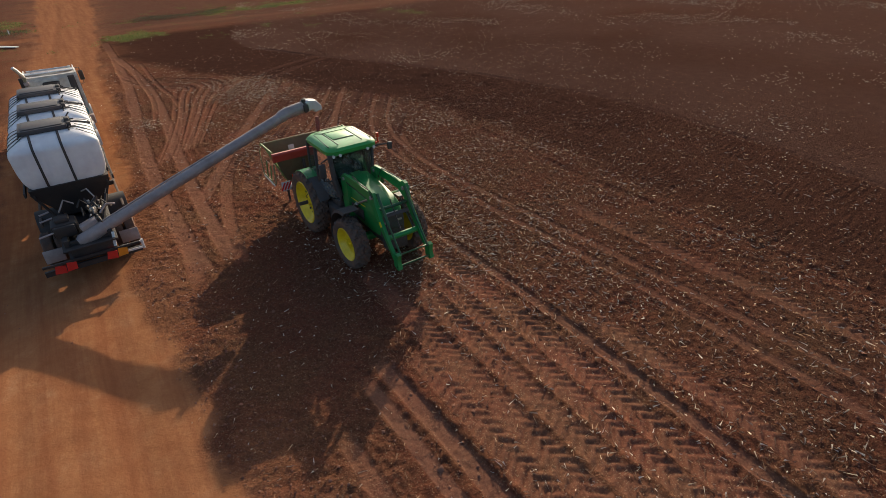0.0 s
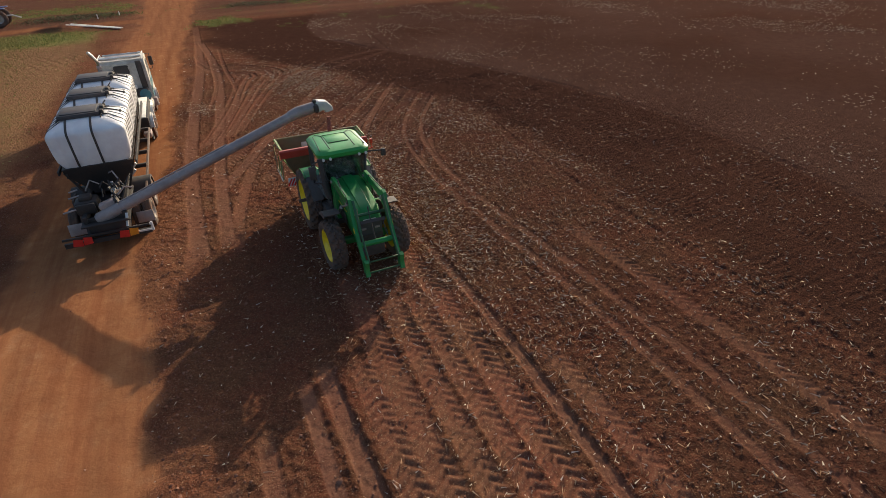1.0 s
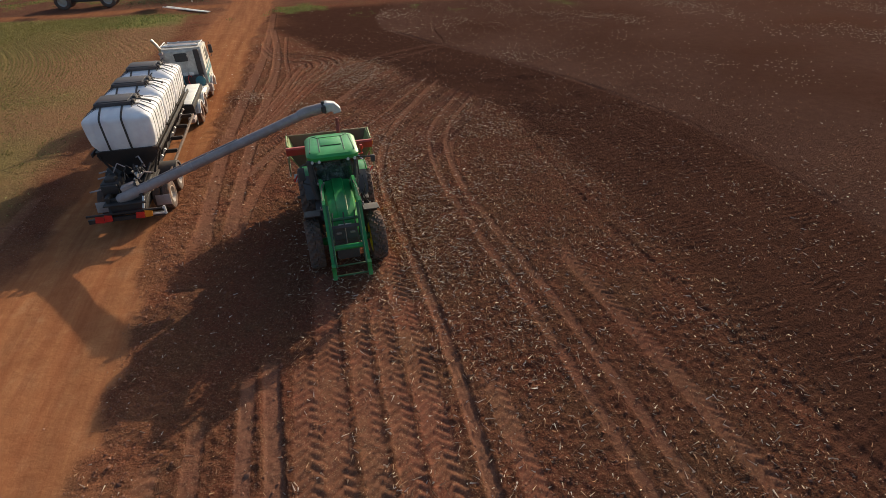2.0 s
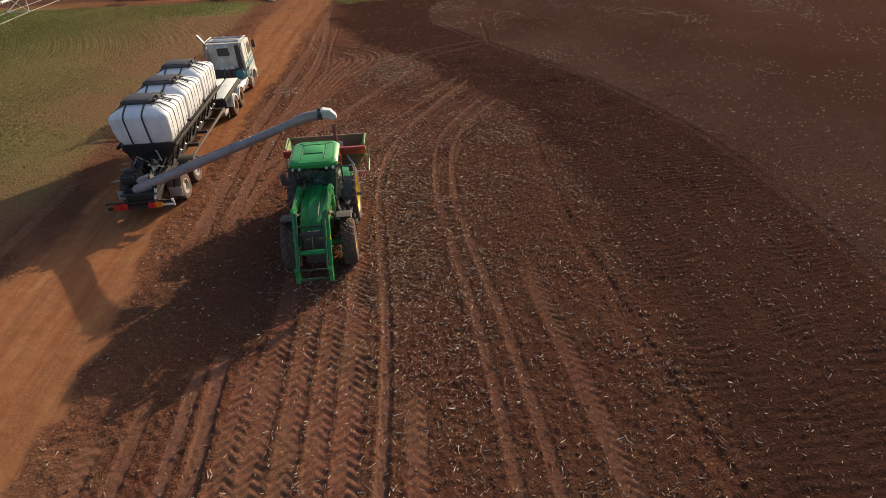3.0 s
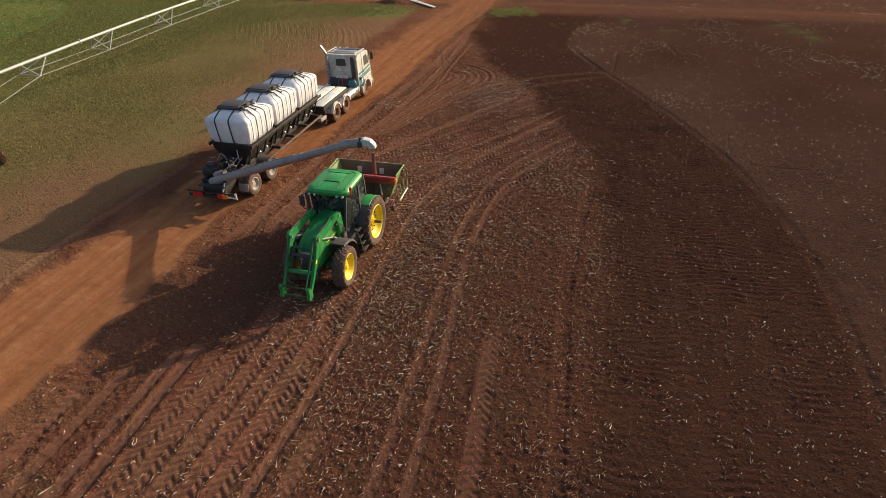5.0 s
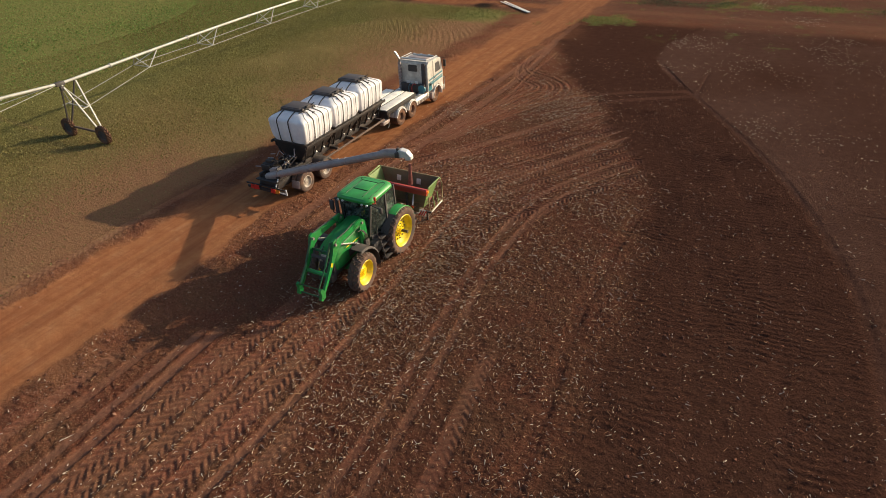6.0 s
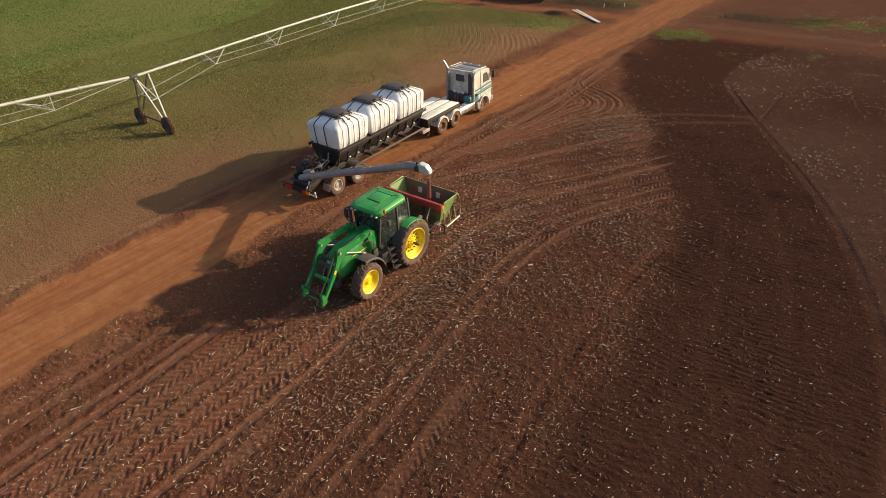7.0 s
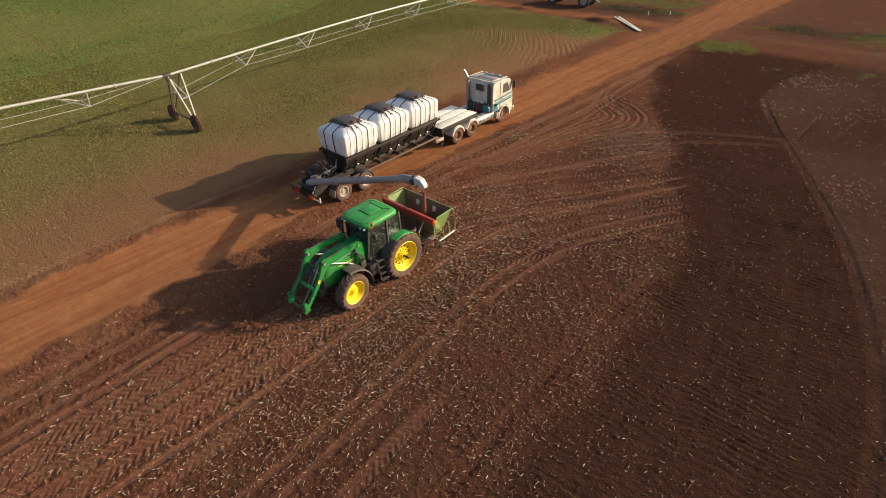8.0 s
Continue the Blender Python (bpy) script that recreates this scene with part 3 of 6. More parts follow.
gz = ground_height(gx, gy, base, pressed) + sunk * (1 - 0.7 * base[0])
road, cross, crop, moist, grass, lush, beyond = base
# soil past the arc and far off, greyed to stand for haze
hazed_soil = np.clip(beyond * (1 - crop) * (0.38 + 0.7 * fbm(gx, gy, 0.14, 3, 93)), 0, 1) * (gx > -2)
hazed_soil = np.maximum(hazed_soil, 0.55 * step(44, 48, gy) * (1 - cross) * (1 - grass))
inner = 0.32 * step(9, 24, -11.2 - gx + 4 * fbm(gx, gy, 0.1, 3, 92)) + 0.30 * step(3, 10, -11.2 - gx + 3 * fbm(gx, gy, 0.15, 3, 91))
zone = np.stack([np.maximum(road, cross * np.where(gx > -2, 0.06, 0.6)), crop * (1 - 0.8 * cross), moist, hazed_soil], 1)
# red holds track wear, plus haze painted on the road's far end
wear = np.stack([np.maximum(worn * (1 - 0.2 * moist), np.maximum(cross * (gx > -2) * 0.9, road * step(20, 46, gy))), np.maximum(np.maximum(grass * 0.4, lush * 0.6), inner * crop), pressed, pressed], 1)
nx, ny = len(GX), len(GY)
i, j = [a.ravel() for a in np.meshgrid(np.arange(nx - 1), np.arange(ny - 1))]
quads = np.stack([j * nx + i, j * nx + i + 1, (j + 1) * nx + i + 1, (j + 1) * nx + i], 1)
on_road = (road[quads].mean(1) > 0.5)
cols = {"zone": zone, "wear": wear}
tagged(sheet("ground", gx, gy, gz, quads[~on_road], cols), "red tilled soil with stubble, tyre tracks and green crop", "field", kind="structure")
tagged(sheet("road", gx, gy, gz, quads[on_road], cols), "dusty orange dirt farm road with wheel ruts", "dirt road", kind="structure")


def height_at(x, y, values=None):
    """Height of the finished sheet, or another value of its grid."""
    a = np.clip(np.searchsorted(GX, x) - 1, 0, nx - 2)
    b = np.clip(np.searchsorted(GY, y) - 1, 0, ny - 2)
    u, v = (x - GX[a]) / (GX[a + 1] - GX[a]), (y - GY[b]) / (GY[b + 1] - GY[b])
    g = (gz if values is None else values).reshape(ny, nx)
    return (g[b, a] * (1 - u) + g[b, a + 1] * u) * (1 - v) + (g[b + 1, a] * (1 - u) + g[b + 1, a + 1] * u) * v


# ---- wheels ----
def tyre_mesh(name, radius, rim, width, lugs, material, deep=0.045):
    """A tractor tyre in one shell: rounded carcass with slanting lugs in two offset rows."""
    h, base_r = width / 2, radius - deep
    wall = base_r - rim
    seg = lugs * 10
    out = [(-0.72, rim, 0), (-0.95, rim + wall * 0.35, 0), (-1.0, rim + wall * 0.65, 0), (-0.98, rim + wall * 0.78, 0.5), (-0.88, base_r - 0.035, 1), (-0.62, base_r - 0.006, 1),
           (-0.32, base_r, 1), (-0.05, base_r, 1), (0.05, base_r, 1), (0.32, base_r, 1), (0.62, base_r - 0.006, 1), (0.88, base_r - 0.035, 1), (0.98, rim + wall * 0.78, 0.5),
           (1.0, rim + wall * 0.65, 0), (0.95, rim + wall * 0.35, 0), (0.72, rim, 0)]
    bm = bmesh.new()
    rows = []
    for u, r, lug in out:
        row = []
        for k in range(seg):
            phase = (k / seg * lugs + abs(u) * 1.1 + (0.5 if u > 0 else 0.0)) % 1.0
            rise = deep * lug if phase < 0.38 else 0.0
            a = math.tau * k / seg
            row.append(bm.verts.new((u * h * (1.02 if rise else 1.0), (r + rise) * math.cos(a), (r + rise) * math.sin(a))))
        rows.append(row)
    for a, b in zip(rows, rows[1:] + rows[:1]):
        for k in range(seg):
            bm.faces.new((a[k], a[(k + 1) % seg], b[(k + 1) % seg], b[k]))
    return finish(name, bm, material, 30)


def rim_mesh(name, rim, width, dish, material):
    """A dished steel disc wheel; the outside is +x."""
    h = width / 2 * 0.78
    bm = bmesh.new()
    lathe(bm, [(h, rim + 0.03), (h + 0.012, rim + 0.01), (h - 0.02, rim - 0.03), (h * 0.55, rim - 0.05), (h * 0.3, rim - 0.09),
               (h * 0.3 - dish, rim * 0.72), (h * 0.3 - dish * 0.8, rim * 0.36), (h * 0.3 - dish * 0.3, rim * 0.30), (h * 0.3 - dish * 0.3, 0.001),
               (-0.02 - dish, 0.001), (-0.02 - dish, rim * 0.7), (-h * 0.5, rim - 0.06), (-h, rim - 0.02), (-h, rim + 0.03)], 40)
    return finish(name, bm, material, 35)


def hub_mesh(name, rim, x0, material, holes=8):
    bm = bmesh.new()
    rod(bm, (x0 - 0.02, 0, 0), (x0 + 0.06, 0, 0), rim * 0.2, rim * 0.17, 16)
    for k in range(holes):
        a = math.tau * k / holes
        y, z = rim * 0.27 * math.cos(a), rim * 0.27 * math.sin(a)
        rod(bm, (x0 - 0.01, y, z), (x0 + 0.025, y, z), 0.018, seg=6)
    return finish(name, bm, material, 40)


def hole_mesh(name, r):
    bm = bmesh.new()
    rod(bm, (-0.02, 0, 0), (0.006, 0, 0), r, seg=10)
    return finish(name, bm, M_BLACK, 40)


def put_wheel(parent, at, meshes, turn=0.0):
    """meshes: rim, tyre, then others; at: hub centre; turn: 0 faces +x, 180 faces -x."""
    wheel = part("wheel", meshes[0][1], None, parent)
    wheel.matrix_local = pose(*at, 0, 0, turn)
    for key, me in meshes[1:]:
        part(key, me, None, wheel)
    return wheel


# ---- tractor ----
def tractor():
    t = thing("tractor", pose(-0.15, 0, 0), "green tractor with yellow wheels and front loader on red soil", "tractor")

    # hood: sections from the cab to the nose
    def hood_ring(y, hw, z0, z1, crown):
        side = [(hw * 0.92, z0), (hw, z0 + (z1 - z0) * 0.55), (hw * 0.97, z1 - 0.11), (hw * 0.84, z1 - 0.025), (hw * 0.40, z1), (hw * 0.34, z1 + crown)]
        return [(x, y, z) for x, z in side] + [(-x, y, z) for x, z in side[::-1]]
    bm = bmesh.new()
    loft(bm, [hood_ring(-1.42, 0.43, 1.10, 2.06, 0.045), hood_ring(-1.75, 0.43, 1.08, 2.05, 0.045), hood_ring(-2.17, 0.43, 1.05, 2.02, 0.04), hood_ring(-2.60, 0.425, 1.02, 1.97, 0.035),
              hood_ring(-3.00, 0.41, 1.00, 1.90, 0.03), hood_ring(-3.25, 0.385, 1.0, 1.82, 0.02), hood_ring(-3.40, 0.34, 1.02, 1.68, 0.01), hood_ring(-3.46, 0.30, 1.05, 1.50, 0.0)])
    hood = part("hood", bm, M_GREEN, t, "glossy green engine hood", 35)
    bm = bmesh.new()
    prism(bm, [(-3.49, 0.98), (-3.48, 1.48), (-3.42, 1.58), (-3.20, 1.58), (-3.20, 0.98)], -0.33, 0.33)
    part("grille", bevel_all(bm, 0.015), M_PLASTIC, hood, "black front grille")
    for s in (-1, 1):
        bm = bmesh.new()
        box(bm, (s * 0.19, -3.492, 1.40), (0.14, 0.03, 0.06), 0.01)
        part("headlight", bm, M_GREY_STEEL, hood)
        bm = bmesh.new()
        box(bm, (s * 0.447, -2.21, 1.36), (0.012, 0.95, 0.32), 0.004)
        part("side_screen", bm, M_PLASTIC, hood, "black engine side screen")
        bm = bmesh.new()
        box(bm, (s * 0.444, -2.38, 1.66), (0.012, 0.9, 0.025), 0.004, (-3, 0, 0))
        part("stripe", bm, M_YELLOW, hood, "thin yellow stripe")
    bm = bmesh.new()
    box(bm, (0, -3.475, 1.62), (0.36, 0.02, 0.10), 0.005, (-24, 0, 0))
    part("number_plate", bm, M_PAPER, hood, "pale plate on the nose")

    for z in (1.08, 1.2):
        bm = bmesh.new()
        box(bm, (0, -3.50, z), (0.56, 0.02, 0.03), 0.006)
        part("grille_bar", bm, M_BLACK, hood)
    bm = bmesh.new()
    box(bm, (0, -3.52, 0.80), (0.62, 0.30, 0.34), 0.05)
    part("nose_weight", bm, M_BLACK, t, "black front weight block")
    # running gear
    bm = bmesh.new()
    box(bm, (0, -1.9, 0.92), (0.52, 3.1, 0.42), 0.05)
    box(bm, (0, -0.1, 0.92), (0.62, 0.9, 0.62), 0.06)
    box(bm, (0, -3.05, 0.82), (0.50, 0.7, 0.22), 0.04)
    part("chassis", bm, M_BLACK, t, "dark dusty transmission and frame")
    bm = bmesh.new()
    rod(bm, (-0.85, 0, 0.86), (0.85, 0, 0.86), 0.15, seg=18)
    rod(bm, (-1.30, 0, 0.90), (1.30, 0, 0.90), 0.055, seg=14)
    part("rear_axle", bm, M_BLACK, t)
    bm = bmesh.new()
    box(bm, (0, -2.60, 0.66), (1.35, 0.2, 0.2), 0.05)
    rod(bm, (-0.72, -2.60, 0.66), (0.72, -2.60, 0.66), 0.10, seg=14)
    part("front_axle", bm, M_GREEN, t)

    rear = [("rim", rim_mesh("wheel", 0.63, 0.50, 0.10, M_YELLOW)), ("tyre", tyre_mesh("tyre", 0.985, 0.63, 0.47, 22, M_RUBBER)),
            ("hub", hub_mesh("hub", 0.63, 0.045, M_YELLOW))]
    front = [("rim", rim_mesh("wheel", 0.455, 0.44, 0.05, M_YELLOW)), ("tyre", tyre_mesh("tyre", 0.735, 0.455, 0.44, 18, M_RUBBER, 0.04)),
             ("hub", hub_mesh("hub", 0.455, 0.06, M_YELLOW))]
    big_hole, small_hole = hole_mesh("rim_hole", 0.032), hole_mesh("rim_hole", 0.022)
    for s, turn in ((1, 0), (-1, 180)):
        wheel = put_wheel(t, (s * 0.93, 0, 0.90), rear, turn)
        for ring, x, count, me in ((0.38, 0.0, 12, big_hole), (0.25, 0.015, 10, small_hole)):
            for k in range(count):
                hole = part("rim_hole", me, None, wheel)
                hole.matrix_local = pose(x, ring * math.cos(math.tau * k / count), ring * math.sin(math.tau * k / count))
        put_wheel(t, (s * 0.91, -2.68, 0.68), front, turn + 3)

    # fenders
    for s in (-1, 1):
        bm = bmesh.new()

        def fender_row(a, r, wide):
            y, z = r * math.cos(a), 0.87 + r * math.sin(a)
            iy, iz = (r - 0.035) * math.cos(a), 0.87 + (r - 0.035) * math.sin(a)
            return [(s * 0.66, y, z), (s * (wide - 0.06), y, z), (s * wide, y * 0.98, z - 0.03), (s * (wide - 0.02), iy * 0.97, iz - 0.04), (s * (wide - 0.07), iy, iz), (s * 0.66, iy, iz)]
        loft(bm, [fender_row(radians(8 + 104 * k / 12), 1.025, 1.04) for k in range(13)])
        fender = part("rear_fender", bm, M_GREEN, t, "green rear mudguard")
        # front of the green mudguard, its shade put in as black plastic
        bm = bmesh.new()
        loft(bm, [fender_row(radians(112 + 46 * k / 6), 1.018, 1.03 - 0.008 * k) for k in range(7)])
        part("shaded_fender_front", bm, M_PLASTIC, fender, "front of the mudguard, coloured black for its shade")
        bm = bmesh.new()
        tube(bm, [(s * 1.045, 1.03 * math.cos(q), 0.855 + 1.03 * math.sin(q)) for q in np.linspace(radians(14), radians(112), 12)], 0.017, 6)
        part("fender_lip", bm, M_GREEN_ROOF, fender)
        bm = bmesh.new()
        box(bm, (s * 1.0, 0.92, 1.45), (0.16, 0.05, 0.10), 0.01)
        part("tail_light", bm, M_BEACON, fender)
        bm = bmesh.new()
        rows = []
        for k in range(12):
            a = radians(-14 + 110 * k / 11)
            y, z = -2.68 + 0.96 * math.cos(a), 0.70 + 0.96 * math.sin(a)
            iy, iz = -2.68 + 0.93 * math.cos(a), 0.70 + 0.93 * math.sin(a)
            rows.append([(s * 0.62, y, z), (s * 1.06, y, z), (s * 1.09, iy, iz - 0.05), (s * 1.06, iy, iz), (s * 0.62, iy, iz)])
        loft(bm, rows)
        part("front_fender", bm, M_PLASTIC, t, "black front mudguard")
        bm = bmesh.new()
        tube(bm, [(s * 0.6, -2.60, 0.9), (s * 0.72, -2.55, 1.15), (s * 0.86, -2.50, 1.60)], 0.025)
        part("fender_stay", bm, M_BLACK, t)

    # cab: floor, posts, panes, roof
    bm = bmesh.new()
    box(bm, (0, -0.62, 1.22), (1.15, 1.55, 0.22), 0.04)
    box(bm, (0, 0.10, 1.55), (1.25, 0.35, 0.6), 0.05)
    cab = part("cab", bm, M_PLASTIC, t, "dark glazed tractor cab")
    top, low = 2.74, 1.30
    corners = {"fl": ((0.50, -1.42, low), (0.66, -1.36, top)), "fr": ((-0.50, -1.42, low), (-0.66, -1.36, top)),
               "ml": ((0.76, -0.55, low), (0.74, -0.52, top)), "mr": ((-0.76, -0.55, low), (-0.74, -0.52, top)),
               "rl": ((0.66, 0.28, 1.75), (0.66, 0.22, top)), "rr": ((-0.66, 0.28, 1.75), (-0.66, 0.22, top))}
    for a, b in corners.values():
        bm = bmesh.new()
        bar(bm, a, b, 0.07, 0.08, (0, 1, 0))
        part("cab_post", bevel_all(bm, 0.012), M_BLACK, cab)
    for p, q in (("fl", "fr"), ("fl", "ml"), ("fr", "mr"), ("ml", "rl"), ("mr", "rr"), ("rl", "rr")):
        a0, a1 = [Vector(v) for v in corners[p]]
        b0, b1 = [Vector(v) for v in corners[q]]
        n = (b0 - a0).cross(a1 - a0).normalized() * 0.004
        bm = bmesh.new()
        ring = [a0, b0, b1, a1]
        loft(bm, [[v + n for v in ring], [v - n for v in ring]])
        part("window_pane", bm, M_GLASS, cab, "tinted cab window")
    bm = bmesh.new()
    box(bm, (0, -0.25, 1.62), (0.52, 0.5, 0.14), 0.05)
    box(bm, (0, 0.0, 1.98), (0.50, 0.14, 0.66), 0.05, (-8, 0, 0))
    part("driver_seat", bm, M_BLACK, cab, "empty black seat")
    bm = bmesh.new()
    rod(bm, (0, -1.18, 1.35), (0, -0.92, 1.88), 0.04)
    tube(bm, [(0.19 * math.cos(a), -0.90 + 0.06 * math.sin(a), 1.90 + 0.18 * math.sin(a)) for a in np.linspace(0, math.tau, 17)], 0.016, 6)
    box(bm, (0, -1.25, 1.62), (0.42, 0.22, 0.5), 0.05)
    part("steering_wheel", bm, M_BLACK, cab)

    bm = bmesh.new()
    rows = []
    for z, hx, y0, y1, r in ((2.70, 0.70, -1.46, 0.12, 0.16), (2.76, 0.76, -1.54, 0.14, 0.22), (2.86, 0.77, -1.56, 0.14, 0.26), (2.93, 0.72, -1.50, 0.09, 0.28), (2.965, 0.64, -1.36, 0.02, 0.28), (2.975, 0.40, -1.0, -0.1, 0.2)):
        cy, hy = (y0 + y1) / 2, (y1 - y0) / 2
        rows.append([(px, cy + py, z) for px, py in round_rect(hx, hy, r)])
    loft(bm, rows)
    roof = part("cab_roof", bm, M_GREEN_ROOF, t, "pale green moulded cab roof with grooved panels", 30)
    bm = bmesh.new()
    box(bm, (0, -0.62, 2.978), (0.62, 0.62, 0.03), 0.012)
    part("roof_hatch", bm, M_GREEN_ROOF, roof)
    # dark grooves between the roof panels
    for pts in ([(-0.36, -1.36, 2.968), (-0.36, -0.28, 2.982), (0.36, -0.28, 2.982), (0.36, -1.36, 2.968)],
                [(-0.65, -1.36, 2.958), (-0.58, -0.20, 2.962), (-0.40, -0.06, 2.962), (0.40, -0.06, 2.962), (0.58, -0.20, 2.962), (0.65, -1.36, 2.958)],
                [(-0.36, -0.28, 2.98), (-0.52, -0.10, 2.966)], [(0.36, -0.28, 2.98), (0.52, -0.10, 2.966)], [(-0.30, -0.95, 2.982), (0.30, -0.95, 2.982)]):
        bm = bmesh.new()
        tube(bm, pts, 0.014, 6)
        part("roof_seam", bm, M_SEAM, roof, "dark seam in the roof")
    for x in (-0.62, -0.42, 0.42, 0.62):
        bm = bmesh.new()
        rod(bm, (x, -1.50, 2.74), (x, -1.575, 2.74), 0.038, 0.042, 14)
        part("work_light", bm, M_LAMP, roof, "round work light")
    bm = bmesh.new()
    rod(bm, (0.86, -1.34, 2.78), (0.86, -1.34, 2.92), 0.018)
    rod(bm, (0.86, -1.34, 2.92), (0.86, -1.34, 3.04), 0.05, 0.04, 12)
    bar(bm, (0.74, -1.36, 2.76), (0.90, -1.34, 2.78), 0.03, 0.03)
    part("beacon", bm, M_BEACON, roof, "red warning beacon")

    # mirrors and exhaust: one mirror on a tall bracket, the other on a short arm below the roof
    for way, head, size in (([(-0.66, -1.38, 2.66), (-0.84, -1.48, 2.68), (-0.96, -1.50, 2.64), (-0.96, -1.50, 2.10), (-0.80, -1.46, 2.02), (-0.60, -1.40, 2.02)], (-0.97, -1.51, 2.40), (0.18, 0.09, 0.40)),
                            ([(0.66, -1.38, 2.70), (0.86, -1.46, 2.72), (1.12, -1.48, 2.70)], (1.16, -1.49, 2.64), (0.14, 0.10, 0.22))):
        bm = bmesh.new()
        tube(bm, way, 0.022)
        mirror = part("mirror_arm", bm, M_BLACK, t)
        bm = bmesh.new()
        box(bm, head, size, 0.03)
        part("mirror", bm, M_PLASTIC, mirror, "black side mirror")
    bm = bmesh.new()
    rod(bm, (-0.60, -1.62, 1.6), (-0.70, -1.56, 2.10), 0.09, seg=14)
    rod(bm, (-0.70, -1.56, 2.10), (-0.72, -1.52, 2.78), 0.065, seg=14)
    part("exhaust", bm, M_BLACK, t, "black exhaust stack at the cab post")

    # fuel tank and steps on the left, battery box on the right
    bm = bmesh.new()
    box(bm, (0.56, -1.15, 0.86), (0.42, 0.85, 0.56), 0.08)
    part("fuel_tank", bm, M_PLASTIC, t, "black fuel tank")
    bm = bmesh.new()
    box(bm, (-0.56, -1.15, 0.90), (0.36, 0.8, 0.50), 0.06)
    part("battery_box", bm, M_PLASTIC, t)
    bm = bmesh.new()
    for y in (-1.30, -0.92):
        tube(bm, [(0.80, y, 1.36), (0.92, y, 1.05), (1.03, y, 0.42), (1.02, y + 0.02, 0.38)], 0.022)
    ladder = part("ladder", bm, M_BLACK, t, "dark steel access steps")
    for k in range(4):
        bm = bmesh.new()
        box(bm, (1.02 - 0.055 * k, -1.11, 0.42 + 0.27 * k), (0.18, 0.40, 0.03), 0.006)
        part("tread", bm, M_BLACK, ladder)
    bm = bmesh.new()
    tube(bm, [(0.78, -1.36, 1.4), (0.86, -1.40, 1.7), (0.80, -1.38, 2.1)], 0.018)
    part("grab_rail", bm, M_BLACK, t)

    # front loader: masts, arms, cross tube, cylinders, tool carrier
    bm = bmesh.new()
    rod(bm, (-0.44, -3.94, 1.22), (0.44, -3.94, 1.22), 0.075, seg=16)
    loader = part("front_loader", bm, M_GREEN, t, "green front loader with no bucket")
    bm = bmesh.new()
    rod(bm, (-0.44, -3.52, 1.86), (0.44, -3.52, 1.86), 0.045, seg=14)
    part("cross_tube", bm, M_GREEN_DARK, loader)
    for s in (-1, 1):
        bm = bmesh.new()
        prism(bm, [(-1.66, 0.95), (-2.03, 0.95), (-1.99, 1.45), (-1.98, 2.12), (-1.84, 2.28), (-1.66, 2.20), (-1.60, 1.7)], s * 0.40, s * 0.53)
        mast = part("loader_mast", bevel_all(bm, 0.02), M_GREEN, loader)
        bm = bmesh.new()
        box(bm, (s * 0.38, -1.9, 1.0), (0.40, 0.36, 0.16), 0.03)
        part("mast_bracket", bm, M_BLACK, mast)
        bm = bmesh.new()
        arm = [(-1.78, 2.30), (-1.70, 2.10), (-2.17, 2.10), (-3.10, 2.07), (-3.38, 1.92), (-3.82, 1.36), (-4.40, 0.70), (-4.50, 0.76), (-4.15, 1.16), (-3.74, 1.74), (-3.60, 2.02), (-3.50, 2.36), (-3.36, 2.40), (-3.26, 2.32), (-3.00, 2.32), (-2.17, 2.33)]
        prism(bm, arm, s * 0.435, s * 0.522)
        a = part("loader_arm", bevel_all(bm, 0.018), M_GREEN, loader, "cranked green loader arm")
        bm = bmesh.new()
        prism(bm, [(-3.70, 1.62), (-3.78, 1.50), (-3.86, 1.56), (-3.78, 1.68)], s * 0.522, s * 0.530)
        part("label_plate", bm, M_YELLOW, a, "yellow label on the arm")
        bm = bmesh.new()
        prism(bm, [(-1.95, 2.10), (-3.1, 2.06), (-3.1, 2.085), (-1.95, 2.13)], s * 0.522, s * 0.530)
        part("arm_groove", bm, M_BLACK, a)
        bm = bmesh.new()
        rod(bm, (s * 0.465, -1.92, 1.22), (s * 0.465, -2.38, 1.62), 0.055, seg=12)
        rod(bm, (s * 0.465, -2.38, 1.62), (s * 0.465, -3.08, 2.00), 0.032, seg=12)
        part("lift_cylinder", bm, M_BRIGHT, loader, "bright hydraulic lift cylinder")
        bm = bmesh.new()
        rod(bm, (s * 0.40, -3.52, 2.32), (s * 0.40, -3.98, 1.62), 0.040, seg=12)
        rod(bm, (s * 0.40, -3.98, 1.62), (s * 0.40, -4.52, 0.98), 0.026, seg=12)
        part("tilt_cylinder", bm, M_GREEN_DARK, loader, "dark hydraulic tilt cylinder")
        bm = bmesh.new()
        prism(bm, [(-4.35, 0.64), (-4.54, 0.58), (-4.60, 0.64), (-4.53, 0.80), (-4.56, 1.02), (-4.46, 1.06), (-4.34, 0.85)], s * 0.42, s * 0.53)
        part("tool_hook", bevel_all(bm, 0.012), M_GREEN, loader)
        bm = bmesh.new()
        rod(bm, (s * 0.36, -3.44, 2.22), (s * 0.58, -3.44, 2.22), 0.05, seg=12)
        part("pivot_pin", bm, M_GREY_STEEL, loader)
        bm = bmesh.new()
        rod(bm, (s * 0.37, -1.84, 2.18), (s * 0.57, -1.84, 2.18), 0.045, seg=12)
        part("pivot_pin", bm, M_GREY_STEEL, loader)
        bm = bmesh.new()
        tube(bm, [(s * 0.45, -1.9, 1.9), (s * 0.44, -2.25, 2.36), (s * 0.50, -2.80, 2.35), (s * 0.50, -3.24, 2.36), (s * 0.55, -3.50, 2.26)], 0.016, 6)
